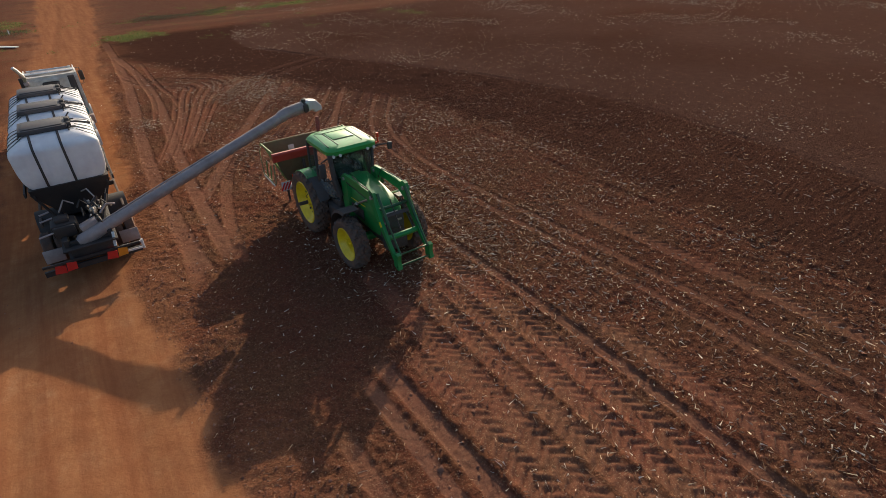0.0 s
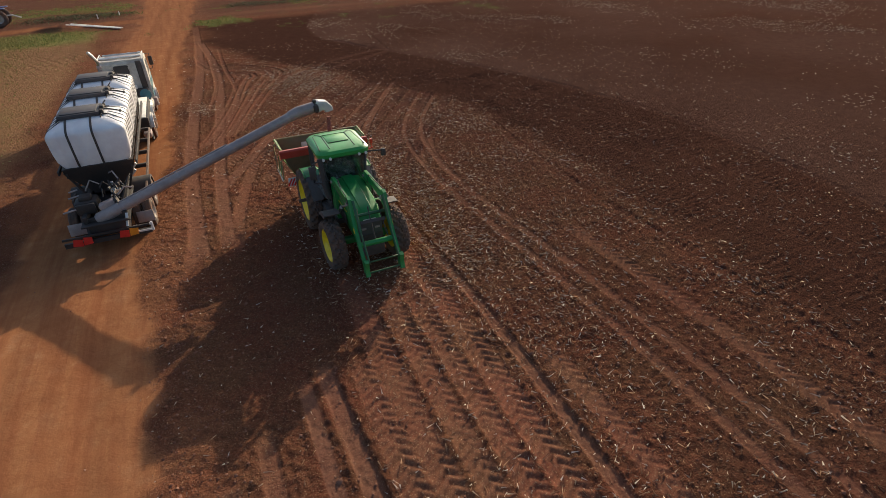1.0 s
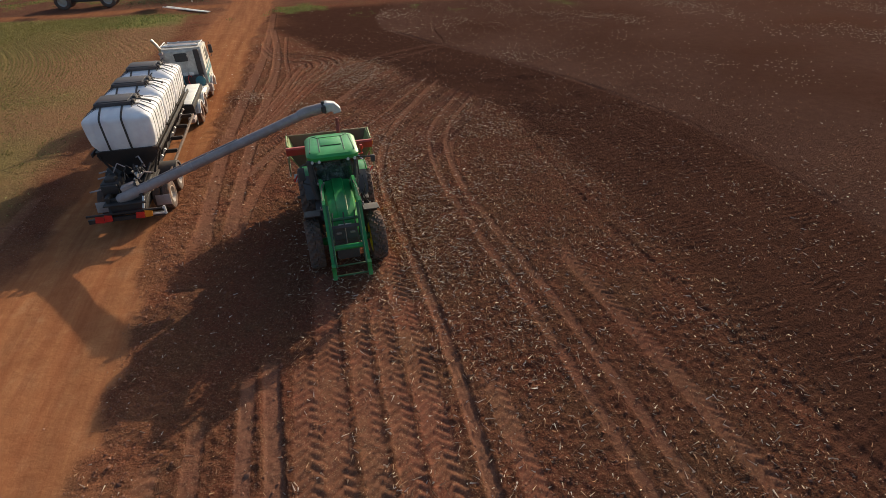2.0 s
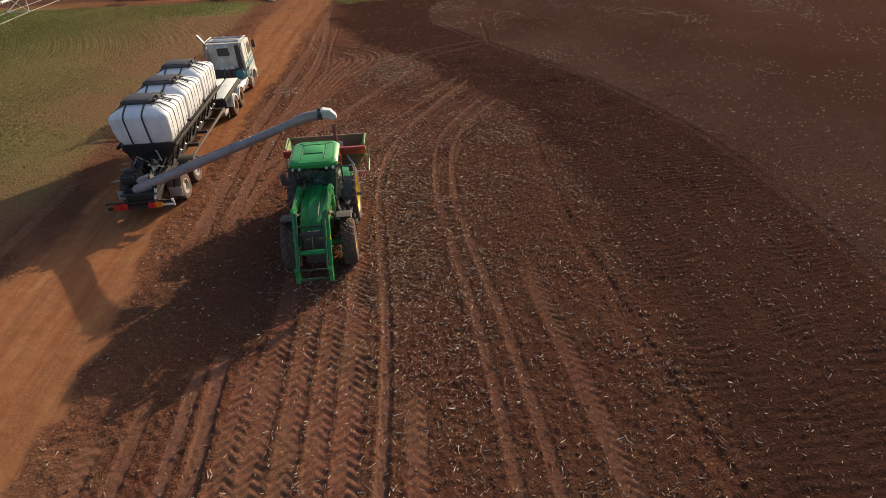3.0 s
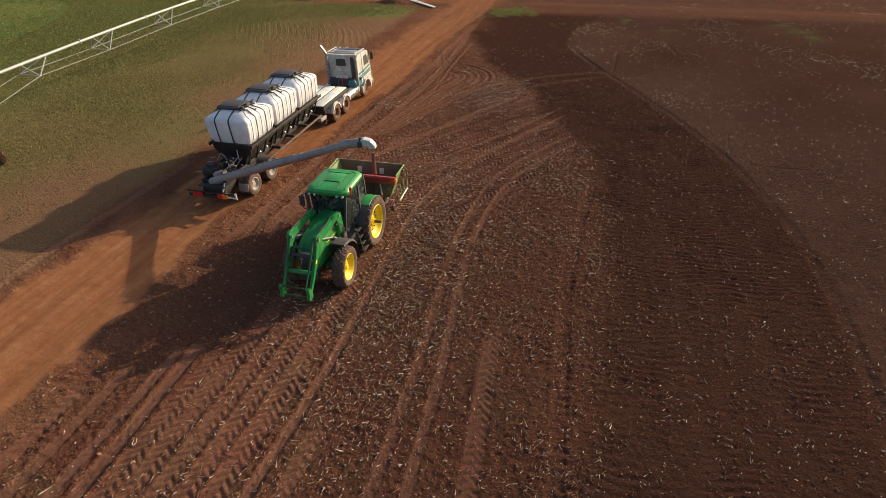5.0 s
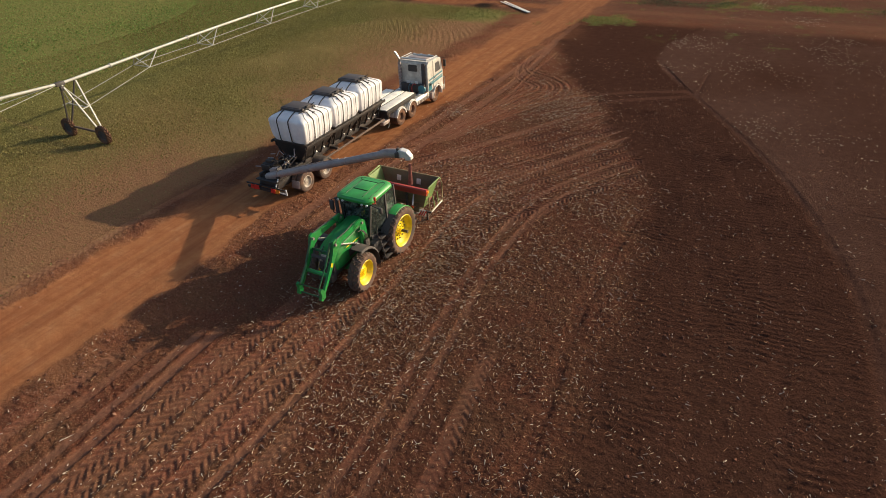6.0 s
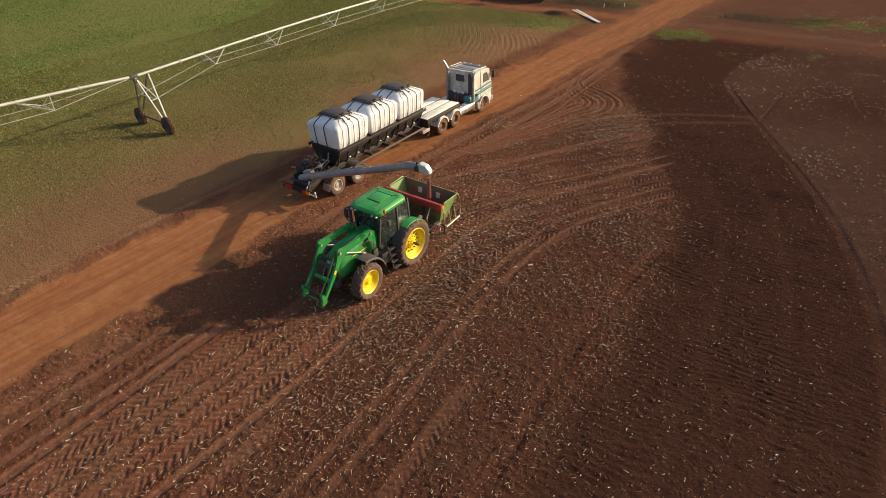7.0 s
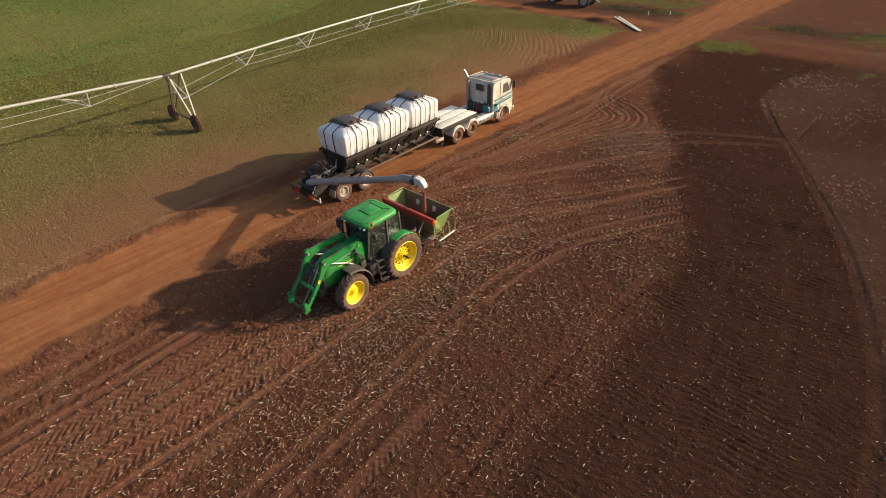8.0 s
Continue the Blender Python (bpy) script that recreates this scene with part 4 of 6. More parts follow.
        part("hose", bm, M_BLACK, loader, "black hydraulic hose")
    bm = bmesh.new()
    rod(bm, (-0.54, -4.50, 0.68), (0.54, -4.50, 0.68), 0.026, seg=12)
    box(bm, (0, -4.46, 0.98), (0.84, 0.035, 0.04), 0.01)
    part("tool_carrier", bm, M_GREEN_DARK, loader, "dark lower carrier bars")

    bm = bmesh.new()
    box(bm, (0.60, -1.78, 1.30), (0.12, 0.24, 0.30), 0.02)
    part("valve_block", bm, M_BLACK, loader)
    for k in range(4):
        bm = bmesh.new()
        tube(bm, [(0.60, -1.72 - 0.05 * k, 1.42), (0.64, -1.74 - 0.05 * k, 1.62 + 0.05 * k), (0.60, -1.86 - 0.05 * k, 1.86 + 0.04 * k), (0.54, -2.0 - 0.06 * k, 1.98)], 0.014, 6)
        part("hose", bm, M_BLACK, loader)
    for k in range(3):
        bm = bmesh.new()
        tube(bm, [(-0.3 + 0.3 * k, -3.42, 2.02), (-0.32 + 0.3 * k, -3.56, 1.86), (-0.34 + 0.32 * k, -3.74, 1.60), (-0.38 + 0.36 * k, -3.92, 1.30)], 0.016, 6)
        part("hose", bm, M_BLACK, loader)
    bm = bmesh.new()
    box(bm, (0, -3.70, 1.72), (0.74, 0.05, 0.10), 0.015, (-38, 0, 0))
    part("cross_plate", bm, M_BLACK, loader)
    # monitor and armrest in the cab
    bm = bmesh.new()
    box(bm, (-0.42, -0.85, 1.95), (0.05, 0.24, 0.18), 0.015, (0, 0, 20))
    rod(bm, (-0.42, -0.85, 1.5), (-0.42, -0.85, 1.9), 0.02)
    part("monitor", bm, M_PLASTIC, cab)
    bm = bmesh.new()
    box(bm, (-0.34, -0.35, 1.80), (0.12, 0.46, 0.08), 0.03)
    part("armrest", bm, M_PLASTIC, cab)
    # rear linkage
    for s in (-1, 1):
        bm = bmesh.new()
        bar(bm, (s * 0.38, 0.25, 0.65), (s * 0.45, 1.25, 0.62), 0.06, 0.12)
        bar(bm, (s * 0.36, 0.35, 1.35), (s * 0.42, 0.85, 0.68), 0.05, 0.05)
        part("lift_link", bm, M_BLACK, t)
    bm = bmesh.new()
    rod(bm, (0, 0.3, 1.25), (0, 1.25, 1.30), 0.04)
    part("top_link", bm, M_BLACK, t)
    return t


tractor()


# ---- fertiliser spreader on the linkage ----
def spreader():
    s = thing("fertiliser_spreader", pose(-0.12, 0, 0), "faded green fertiliser spreader with red front rail, behind the tractor", "spreader")
    x0, x1, y0, y1, z0, z1 = -1.40, 1.40, 1.42, 2.56, 0.95, 2.08
    # sloped hopper walls
    def wall(name, ring, inward, material, label=""):
        n = Vector(inward) * 0.02
        bm = bmesh.new()
        loft(bm, [[Vector(p) for p in ring], [Vector(p) + n for p in ring]])
        return part(name, bm, material, s, label)
    bx, by0, by1 = 1.02, 1.80, 2.34
    wall("hopper_front", [(x0, y0 - 0.04, 1.90), (x1, y0 - 0.04, 1.90), (bx, by0, z0), (-bx, by0, z0)], (0, 1, 0), M_DEEPGREEN)
    wall("hopper_back", [(x0, y1, z1), (x1, y1, z1), (bx, by1, z0), (-bx, by1, z0)], (0, -1, 0), M_DEEPGREEN, "dark olive inner hopper wall")
    for sx in (-1, 1):
        wall("hopper_side", [(sx * 1.40, y0, 1.76), (sx * 1.40, y0 + 0.14, 2.08), (sx * 1.40, y1, z1), (sx * bx, by1, z0), (sx * bx, by0, z0)], (-sx, 0, 0), M_LIGHTGREEN, "sun-faded green hopper side")
        bm = bmesh.new()
        tube(bm, [(sx * 1.43, y0, 1.78), (sx * 1.43, y0 + 0.14, 2.10), (sx * 1.45, y1 - 0.06, z1 + 0.04), (sx * 1.45, y1 + 0.02, z1 - 0.05)], 0.028)
        part("rim_tube", bm, M_LIGHTGREEN, s)
        bm = bmesh.new()
        tube(bm, [(sx * 1.44, 2.60, 1.96), (sx * 1.50, 2.62, 1.84), (sx * 1.50, 2.62, 1.14), (sx * 1.50, 2.56, 1.06), (sx * 1.48, 1.60, 1.00), (sx * 1.48, 1.52, 1.08), (sx * 1.46, 1.46, 1.74)], 0.022)
        guard = part("guard_rail", bm, M_OLIVE, s, "dusty tubular side guard")
        for y, z in ((1.90, 1.55), (2.26, 1.60)):
            bm = bmesh.new()
            bar(bm, (sx * 1.44, y, z), (sx * 1.49, y + 0.02, 1.03), 0.03, 0.03, (0, 1, 0))
            part("guard_bar", bm, M_LIGHTGREEN, guard)
        bm = bmesh.new()
        box(bm, (sx * 1.50, 2.10, 0.99), (0.05, 0.96, 0.05), 0.01, (3, 0, 0))
        part("guard_board", bm, M_DECK, guard, "pale board along the guard")
        # marker board
        bm = bmesh.new()
        box(bm, (sx * 1.22, 1.36, 0.98), (0.30, 0.02, 0.30), 0.004)
        board = part("marker_board", bm, M_WHITE, s, "red and white striped marker board")
        for k in (-1, 0, 1):
            bm = bmesh.new()
            box(bm, (sx * 1.22 + k * 0.1, 1.346, 0.98), (0.05, 0.012, 0.28), 0.0, (0, 30, 0))
            part("marker_stripe", bm, M_MARK_RED, board)
        bm = bmesh.new()
        rod(bm, (sx * 0.5, 2.0, 0.62), (sx * 0.5, 2.0, 0.66), 0.36, seg=28)
        part("spinner_disc", bm, M_GREY_STEEL, s)
        bm = bmesh.new()
        box(bm, (sx * 0.52, 1.98, 0.84), (0.62, 0.5, 0.26), 0.04)
        part("outlet", bm, M_DEEPGREEN, s)
        bm = bmesh.new()
        box(bm, (sx * 0.48, 2.462, 1.76), (0.20, 0.012, 0.24), 0.003, (-11, 0, 0))
        part("sticker", bm, M_PAPER, s, "small white sticker")
    bm = bmesh.new()
    box(bm, (0, y1, z1 + 0.01), (2.9, 0.045, 0.04), 0.012)
    part("rim_bar", bm, M_OLIVE, s, "dusty olive rim bar")
    bm = bmesh.new()
    prism(bm, [(1.32, 1.84), (1.29, 2.06), (1.33, 2.11), (1.44, 2.10), (1.46, 2.06), (1.40, 1.84)], -1.48, 1.46)
    part("front_rail", bevel_all(bm, 0.02), M_RED, s, "red folded front rail")
    bm = bmesh.new()
    box(bm, (1.46, 1.42, 1.98), (0.06, 0.12, 0.10), 0.01)
    part("rail_reflector", bm, M_ORANGE, s)
    # frame
    bm = bmesh.new()
    for sx in (-0.5, 0.5):
        bar(bm, (sx, 1.32, 0.45), (sx, 1.40, 1.72), 0.08, 0.08, (0, 1, 0))
        bar(bm, (sx, 1.35, 0.5), (sx, 2.3, 0.42), 0.08, 0.08)
    bar(bm, (-0.9, 1.34, 0.62), (0.9, 1.34, 0.62), 0.09, 0.09)
    bar(bm, (-1.1, 2.34, 0.44), (1.1, 2.34, 0.44), 0.07, 0.07)
    for sx in (-0.9, 0.9):
        bar(bm, (sx, 2.34, 0.44), (sx, 2.34, -0.02), 0.06, 0.06, (0, 1, 0))
    part("frame", bm, M_BLACK, s)
    bm = bmesh.new()
    box(bm, (0.9, 1.20, 1.65), (0.05, 0.7, 0.05), 0.01, (12, 0, 25))
    part("tarp_lever", bm, M_WHITE, s)
    # heap of product inside
    heap = new("fertiliser_heap")
    tagged(heap, "reddish granular fertiliser heaped in the hopper", "fertiliser")
    bm = bmesh.new()
    rows = []
    for k in range(9):
        u = k / 8
        hx, hy = 1.20 * (1 - u) + 0.02, 0.40 * (1 - u) + 0.02
        rows.append([(-0.12 + 0.25 * u + px + 0.02 * math.sin(9 * px + k), 2.08 + py, 1.22 + 0.34 * u) for px, py in round_rect(hx, hy, min(hx, hy) * 0.8, 6)])
    loft(bm, rows)
    part("heap", bm, M_PRODUCT, heap, smooth=60)
    return s


spreader()


# ---- truck ----
def road_tyre(name, material):
    h = 0.14
    out = [(-h * 0.8, 0.29), (-h, 0.36), (-h, 0.44), (-h * 0.8, 0.50), (-h * 0.3, 0.51), (h * 0.3, 0.51), (h * 0.8, 0.50), (h, 0.44), (h, 0.36), (h * 0.8, 0.29)]
    bm = bmesh.new()
    lathe(bm, out, 32)
    for k in range(3):
        x = (k - 1) * 0.07
        lathe(bm, [(x - 0.022, 0.505), (x - 0.022, 0.522), (x + 0.022, 0.522), (x + 0.022, 0.505)], 32)
    return finish(name, bm, material, 35)


def road_rim(name, deep, material):
    bm = bmesh.new()
    lathe(bm, [(0.12, 0.30), (0.125, 0.27), (0.08, 0.25), (0.12 - deep, 0.22), (0.12 - deep, 0.12), (0.16 - deep, 0.10), (0.17 - deep, 0.001), (-0.1, 0.001), (-0.1, 0.25), (-0.12, 0.30)], 28)
    for k in range(8):
        a = math.tau * k / 8
        rod(bm, (0.11 - deep, 0.165 * math.cos(a), 0.165 * math.sin(a)), (0.15 - deep, 0.165 * math.cos(a), 0.165 * math.sin(a)), 0.018, seg=6)
    return finish(name, bm, material, 35)


M_WHEELSTEEL = surface("dusty_wheel_steel", (0.48, 0.43, 0.38), 0.5, metal=0.3, dust=0.45)
M_DUSTSTEEL = surface("red_dusty_steel", (0.24, 0.15, 0.10), 0.75, dust=0.7, edge=(0.3, 0.6))
M_RAIL = surface("dusty_dark_rail", (0.11, 0.075, 0.058), 0.75, dust=0.4)
CLEAN = (road_tyre("tyre", M_RUBBER), road_rim("rim", 0.03, M_WHEELSTEEL), road_rim("rim", 0.10, M_WHEELSTEEL))
DUSTY = (road_tyre("tyre", M_RUSTTYRE), road_rim("rim", 0.03, M_DUSTSTEEL), road_rim("rim", 0.16, M_DUSTSTEEL))
XC = -6.92


def axle_set(parent, y, dual, meshes, z=0.50):
    tyre, rim_out, rim_in = meshes
    for s in (-1, 1):
        turn = 0 if s > 0 else 180
        put_wheel(parent, (XC + s * 1.02, y, z), [("rim", rim_in if dual else rim_out), ("tyre", tyre)], turn)
        if dual:
            put_wheel(parent, (XC + s * 0.70, y, z), [("rim", rim_out), ("tyre", tyre)], turn)
    bm = bmesh.new()
    rod(bm, (XC - 1.0, y, z), (XC + 1.0, y, z), 0.08, seg=12)
    part("axle", bm, M_BLACK, parent)


def mudguard(parent, y, x0, x1, r=0.60, z=0.5, material=None):
    bm = bmesh.new()
    rows = []
    for k in range(11):
        a = radians(12 + 156 * k / 10)
        rows.append([(x, y + q * math.cos(a), z + q * math.sin(a)) for x, q in ((x0, r), (x1, r), (x1 + 0.004, r - 0.085), (x0, r - 0.025))])
    loft(bm, rows)
    return part("mudguard", bm, material or M_WHITE, parent, "black mudguard" if material else "pale dusty mudguard")


def truck():
    t = thing("truck", pose(0, 0, 0), "white cab-over truck with teal stripes, on the dirt road", "truck")
    bm = bmesh.new()
    for s in (-1, 1):
        box(bm, (XC + s * 0.42, 13.6, 0.86), (0.09, 7.2, 0.26), 0.01)
    for y in (10.6, 12.1, 13.6, 15.0, 16.6):
        box(bm, (XC, y, 0.86), (0.84, 0.12, 0.18), 0.01)
    part("chassis", bm, M_BLACK, t)
    for y in (11.5, 12.9):
        axle_set(t, y, True, DUSTY)
        for s in (-1, 1):
            guard = mudguard(t, y, XC + s * 0.56, XC + s * 1.20)
            for x in (0.66, 0.88, 1.10):
                bm = bmesh.new()
                rows = []
                for k in range(11):
                    a = radians(14 + 152 * k / 10)
                    rows.append([(XC + s * xx, y + q * math.cos(a), 0.5 + q * math.sin(a)) for xx, q in ((x - 0.035, 0.598), (x + 0.035, 0.598), (x + 0.03, 0.62), (x - 0.03, 0.62))])
                loft(bm, rows)
                part("guard_rib", bm, M_DECK, guard, "raised pale rib")
    axle_set(t, 16.05, False, DUSTY)
    bm = bmesh.new()
    rod(bm, (XC, 12.05, 1.02), (XC, 12.05, 1.10), 0.5, seg=24)
    part("fifth_wheel", bm, M_BLACK, t)

    # cab body
    XT = -6.66
    y0, y1, hw = 14.85, 17.0, 1.0
    bm = bmesh.new()
    side = [(y0, 0.98), (y0, 2.68), (y0 + 0.16, 2.82), (y1 - 0.62, 2.81), (y1 - 0.32, 2.72), (y1 - 0.02, 1.80), (y1 + 0.02, 0.55), (16.72, 0.52), (16.60, 0.95), (16.35, 1.14), (15.75, 1.14), (15.48, 0.98)]
    prism(bm, side, XT - hw, XT + hw)
    cab = part("cab", bevel_all(bm, 0.05, 3), M_CAB, t, "white sleeper cab with teal lower bands")
    for s in (-1, 1):
        x = XT + s * (hw + 0.004)
        bm = bmesh.new()
        prism(bm, [(15.92, 1.96), (15.92, 2.54), (16.40, 2.56), (16.62, 1.98)], x - 0.012, x + 0.012)
        part("side_window", bevel_all(bm, 0.01), M_PLASTIC, cab, "dark side window")
        bm = bmesh.new()
        prism(bm, [(15.58, 1.0), (15.58, 2.77), (15.62, 2.77), (15.62, 1.0)], x - 0.006, x + 0.006)
        part("door_gap", bm, M_BLACK, cab)
        for z, h, mat in ((1.62, 0.10, M_TEAL), (1.45, 0.06, M_TEAL), (1.30, 0.12, M_TEAL)):
            bm = bmesh.new()
            prism(bm, [(y0 + 0.12, z), (16.9, z + 0.12), (16.9, z + 0.12 + h), (y0 + 0.12, z + h)], x - 0.008, x + 0.008)
            part("stripe", bm, mat, cab, "teal stripe")
        bm = bmesh.new()
        prism(bm, [(y0 + 0.06, 1.0), (15.42, 1.0), (15.30, 1.42), (y0 + 0.06, 1.52)], x - 0.008, x + 0.008)
        part("lower_panel", bm, M_TEAL, cab, "teal lower corner panel")
        rows = []
        bm = bmesh.new()
        for k in range(12):
            a = radians(-8 + 196 * k / 11)
            rows.append([(xx, 16.05 + q * math.cos(a), 0.5 + q * math.sin(a)) for xx, q in ((XT + s * 0.72, 0.64), (XT + s * 1.08, 0.64), (XT + s * 1.08, 0.57), (XT + s * 0.72, 0.60))])
        loft(bm, rows)
        part("wheel_arch", bm, M_WHITE, cab)
        bm = bmesh.new()
        tube(bm, [(XT + s * 0.99, 16.75, 2.70), (XT + s * 1.18, 16.90, 2.68), (XT + s * 1.18, 16.90, 1.95), (XT + s * 0.99, 16.85, 1.90)], 0.016, 6)
        arm = part("mirror_arm", bm, M_BLACK, cab)
        bm = bmesh.new()
        box(bm, (XT + s * 1.18, 16.90, 2.32), (0.20, 0.08, 0.44), 0.025)
        part("mirror", bm, M_BLACK, arm)
    bm = bmesh.new()
    prism(bm, [(y1 + 0.015, 1.78), (y1 - 0.27, 2.72), (y1 - 0.29, 2.72), (y1 - 0.01, 1.78)], XT - 0.88, XT + 0.88)
    part("windscreen", bm, M_PLASTIC, cab, "dark windscreen")
    bm = bmesh.new()
    ring = [(XT - 0.06 + px, 2.40 + pz) for px, pz in round_rect(0.30, 0.18, 0.06, 4)]
    loft(bm, [[(x, y0 - 0.012, z) for x, z in ring], [(x, y0 + 0.02, z) for x, z in ring]])
    rw = part("rear_window", bm, M_PLASTIC, cab, "dark rear window with rounded corners")
    bm = bmesh.new()
    tube(bm, [(XT - 0.06 + px, y0 - 0.012, 2.40 + pz) for px, pz in round_rect(0.31, 0.19, 0.07, 4) + [(0.31, 0.0)]], 0.022, 6)
    part("window_frame", bm, M_BLACK, rw)
    bm = bmesh.new()
    box(bm, (XT + 0.74, y0 - 0.08, 2.05), (0.26, 0.12, 1.45), 0.04)
    part("air_intake", bm, M_BLACK, cab, "black air intake column")
    bm = bmesh.new()
    box(bm, (XT, y0 - 0.16, 1.22), (1.7, 0.22, 0.55), 0.04)
    part("rear_skirt", bm, M_BLACK, cab)
    bm = bmesh.new()
    rod(bm, (XT + 0.66, y0 - 0.30, 1.20), (XT + 0.66, y0 - 0.10, 1.20), 0.26, 0.24, 20)
    part("corner_panel", bm, M_TEAL, cab, "teal corner panel")
    bm = bmesh.new()
    for k in range(3):
        box(bm, (XT - 0.30 + 0.30 * k, y0 - 0.28, 1.60), (0.22, 0.03, 0.17), 0.008)
    part("coupling_panel", bm, M_WHITE, cab, "pale hose coupling panel")
    bm = bmesh.new()
    tube(bm, [(XT - 0.92, y0 - 0.16, 1.0), (XT - 0.92, y0 - 0.16, 2.94), (XT - 0.97, y0 - 0.20, 3.06), (XT - 1.05, y0 - 0.24, 3.22), (XT - 1.16, y0 - 0.30, 3.40)], 0.07, 12)
    stack = part("exhaust", bm, M_BRIGHT, t, "upright chrome exhaust stack")
    bm = bmesh.new()
    for k in range(9):
        box(bm, (XT - 0.92, y0 - 0.17, 1.15 + 0.19 * k), (0.19, 0.18, 0.15), 0.03)
    part("heat_shield", bm, M_GREY_STEEL, stack, "dull ribbed heat shield")
    for k, mat in enumerate((M_BLACK, M_TEAL, M_MARK_RED)):
        bm = bmesh.new()
        x = XT - 0.25 + 0.22 * k
        tube(bm, [(x + 0.07 * math.cos(1.3 * q), y0 - 0.32 - 0.10 * q, 1.45 + 0.10 * math.sin(1.3 * q) - 0.018 * q * q + 0.02 * q) for q in np.linspace(0, 9, 40)], 0.018, 6)
        part("air_hose", bm, mat, t, "coiled air hose")
    # roof rack and lamps
    bm = bmesh.new()
    tube(bm, [(XT - 0.93, y0 + 0.02, 2.82), (XT - 0.93, y0 + 0.02, 2.97), (XT + 0.93, y0 + 0.02, 2.97), (XT + 0.93, y0 + 0.02, 2.82)], 0.025)
    tube(bm, [(XT + 0.93, y0 + 0.02, 2.97), (XT + 0.95, y1 - 0.7, 2.92), (XT + 0.93, y1 - 0.6, 2.79)], 0.022)
    tube(bm, [(XT - 0.93, y0 + 0.02, 2.97), (XT - 0.95, y1 - 0.7, 2.92), (XT - 0.93, y1 - 0.6, 2.79)], 0.022)
    rack = part("roof_rack", bm, M_WHITE, cab)
    bm = bmesh.new()
    box(bm, (XT, y0 + 0.10, 2.95), (1.78, 0.10, 0.10), 0.02)
    part("wind_bar", bm, M_BRIGHT, rack, "bright polished cross bar")
    bm = bmesh.new()
    box(bm, (XT, y0 + 0.75, 2.86), (1.4, 0.5, 0.10), 0.04)
    part("roof_box", bm, M_GREY_STEEL, cab)
    bm = bmesh.new()
    rod(bm, (XT - 0.75, y1 - 0.75, 2.86), (XT + 0.75, y1 - 0.75, 2.86), 0.05, seg=12)
    part("air_horn_bar", bm, M_BRIGHT, cab)
    for x in (-0.8, -0.3, 0.3, 0.8):
        bm = bmesh.new()
        box(bm, (XT + x, y1 - 0.52, 2.83), (0.14, 0.08, 0.10), 0.02)
        part("roof_lamp", bm, M_LAMP, cab)
    bm = bmesh.new()
    box(bm, (XT, y1 + 0.16, 0.62), (2.05, 0.22, 0.34), 0.06)
    tube(bm, [(XT - 0.93, y1 + 0.30, 0.5), (XT - 0.93, y1 + 0.34, 1.25), (XT + 0.93, y1 + 0.34, 1.25), (XT + 0.93, y1 + 0.30, 0.5)], 0.035)
    part("bull_bar", bm, M_BRIGHT, t, "bright bull bar")
    for s in (-1, 1):
        bm = bmesh.new()
        box(bm, (XT + s * 1.01, 15.75, 1.66), (0.03, 0.16, 0.05), 0.01)
        part("door_handle", bm, M_BLACK, cab)
        bm = bmesh.new()
        box(bm, (XT + s * 0.9, 15.38, 0.62), (0.32, 0.34, 0.42), 0.04)
        part("step_box", bm, M_GREY_STEEL, t)
        bm = bmesh.new()
        box(bm, (XT + s * 0.9, 16.78, 0.75), (0.22, 0.16, 0.12), 0.03)
        part("indicator", bm, M_ORANGE, t)
    # fuel tanks beside the frame
    for s in (-1, 1):
        bm = bmesh.new()
        rod(bm, (XC + s * 0.86, 13.5, 0.70), (XC + s * 0.86, 15.2, 0.70), 0.30, seg=24)
        tank = part("fuel_tank", bevel_all(bm, 0.03), M_BRIGHT, t, "round bright fuel tank", 30)
        for y in (13.75, 14.2, 14.6, 15.0):
            bm = bmesh.new()
            lathe(bm, [(-0.03, 0.302), (-0.03, 0.318), (0.03, 0.318), (0.03, 0.302)], 24)
            b = part("tank_strap", bm, M_WHITE, tank)
            b.matrix_local = pose(XC + s * 0.86, y, 0.70, 0, 0, 90)
    return t


truck()


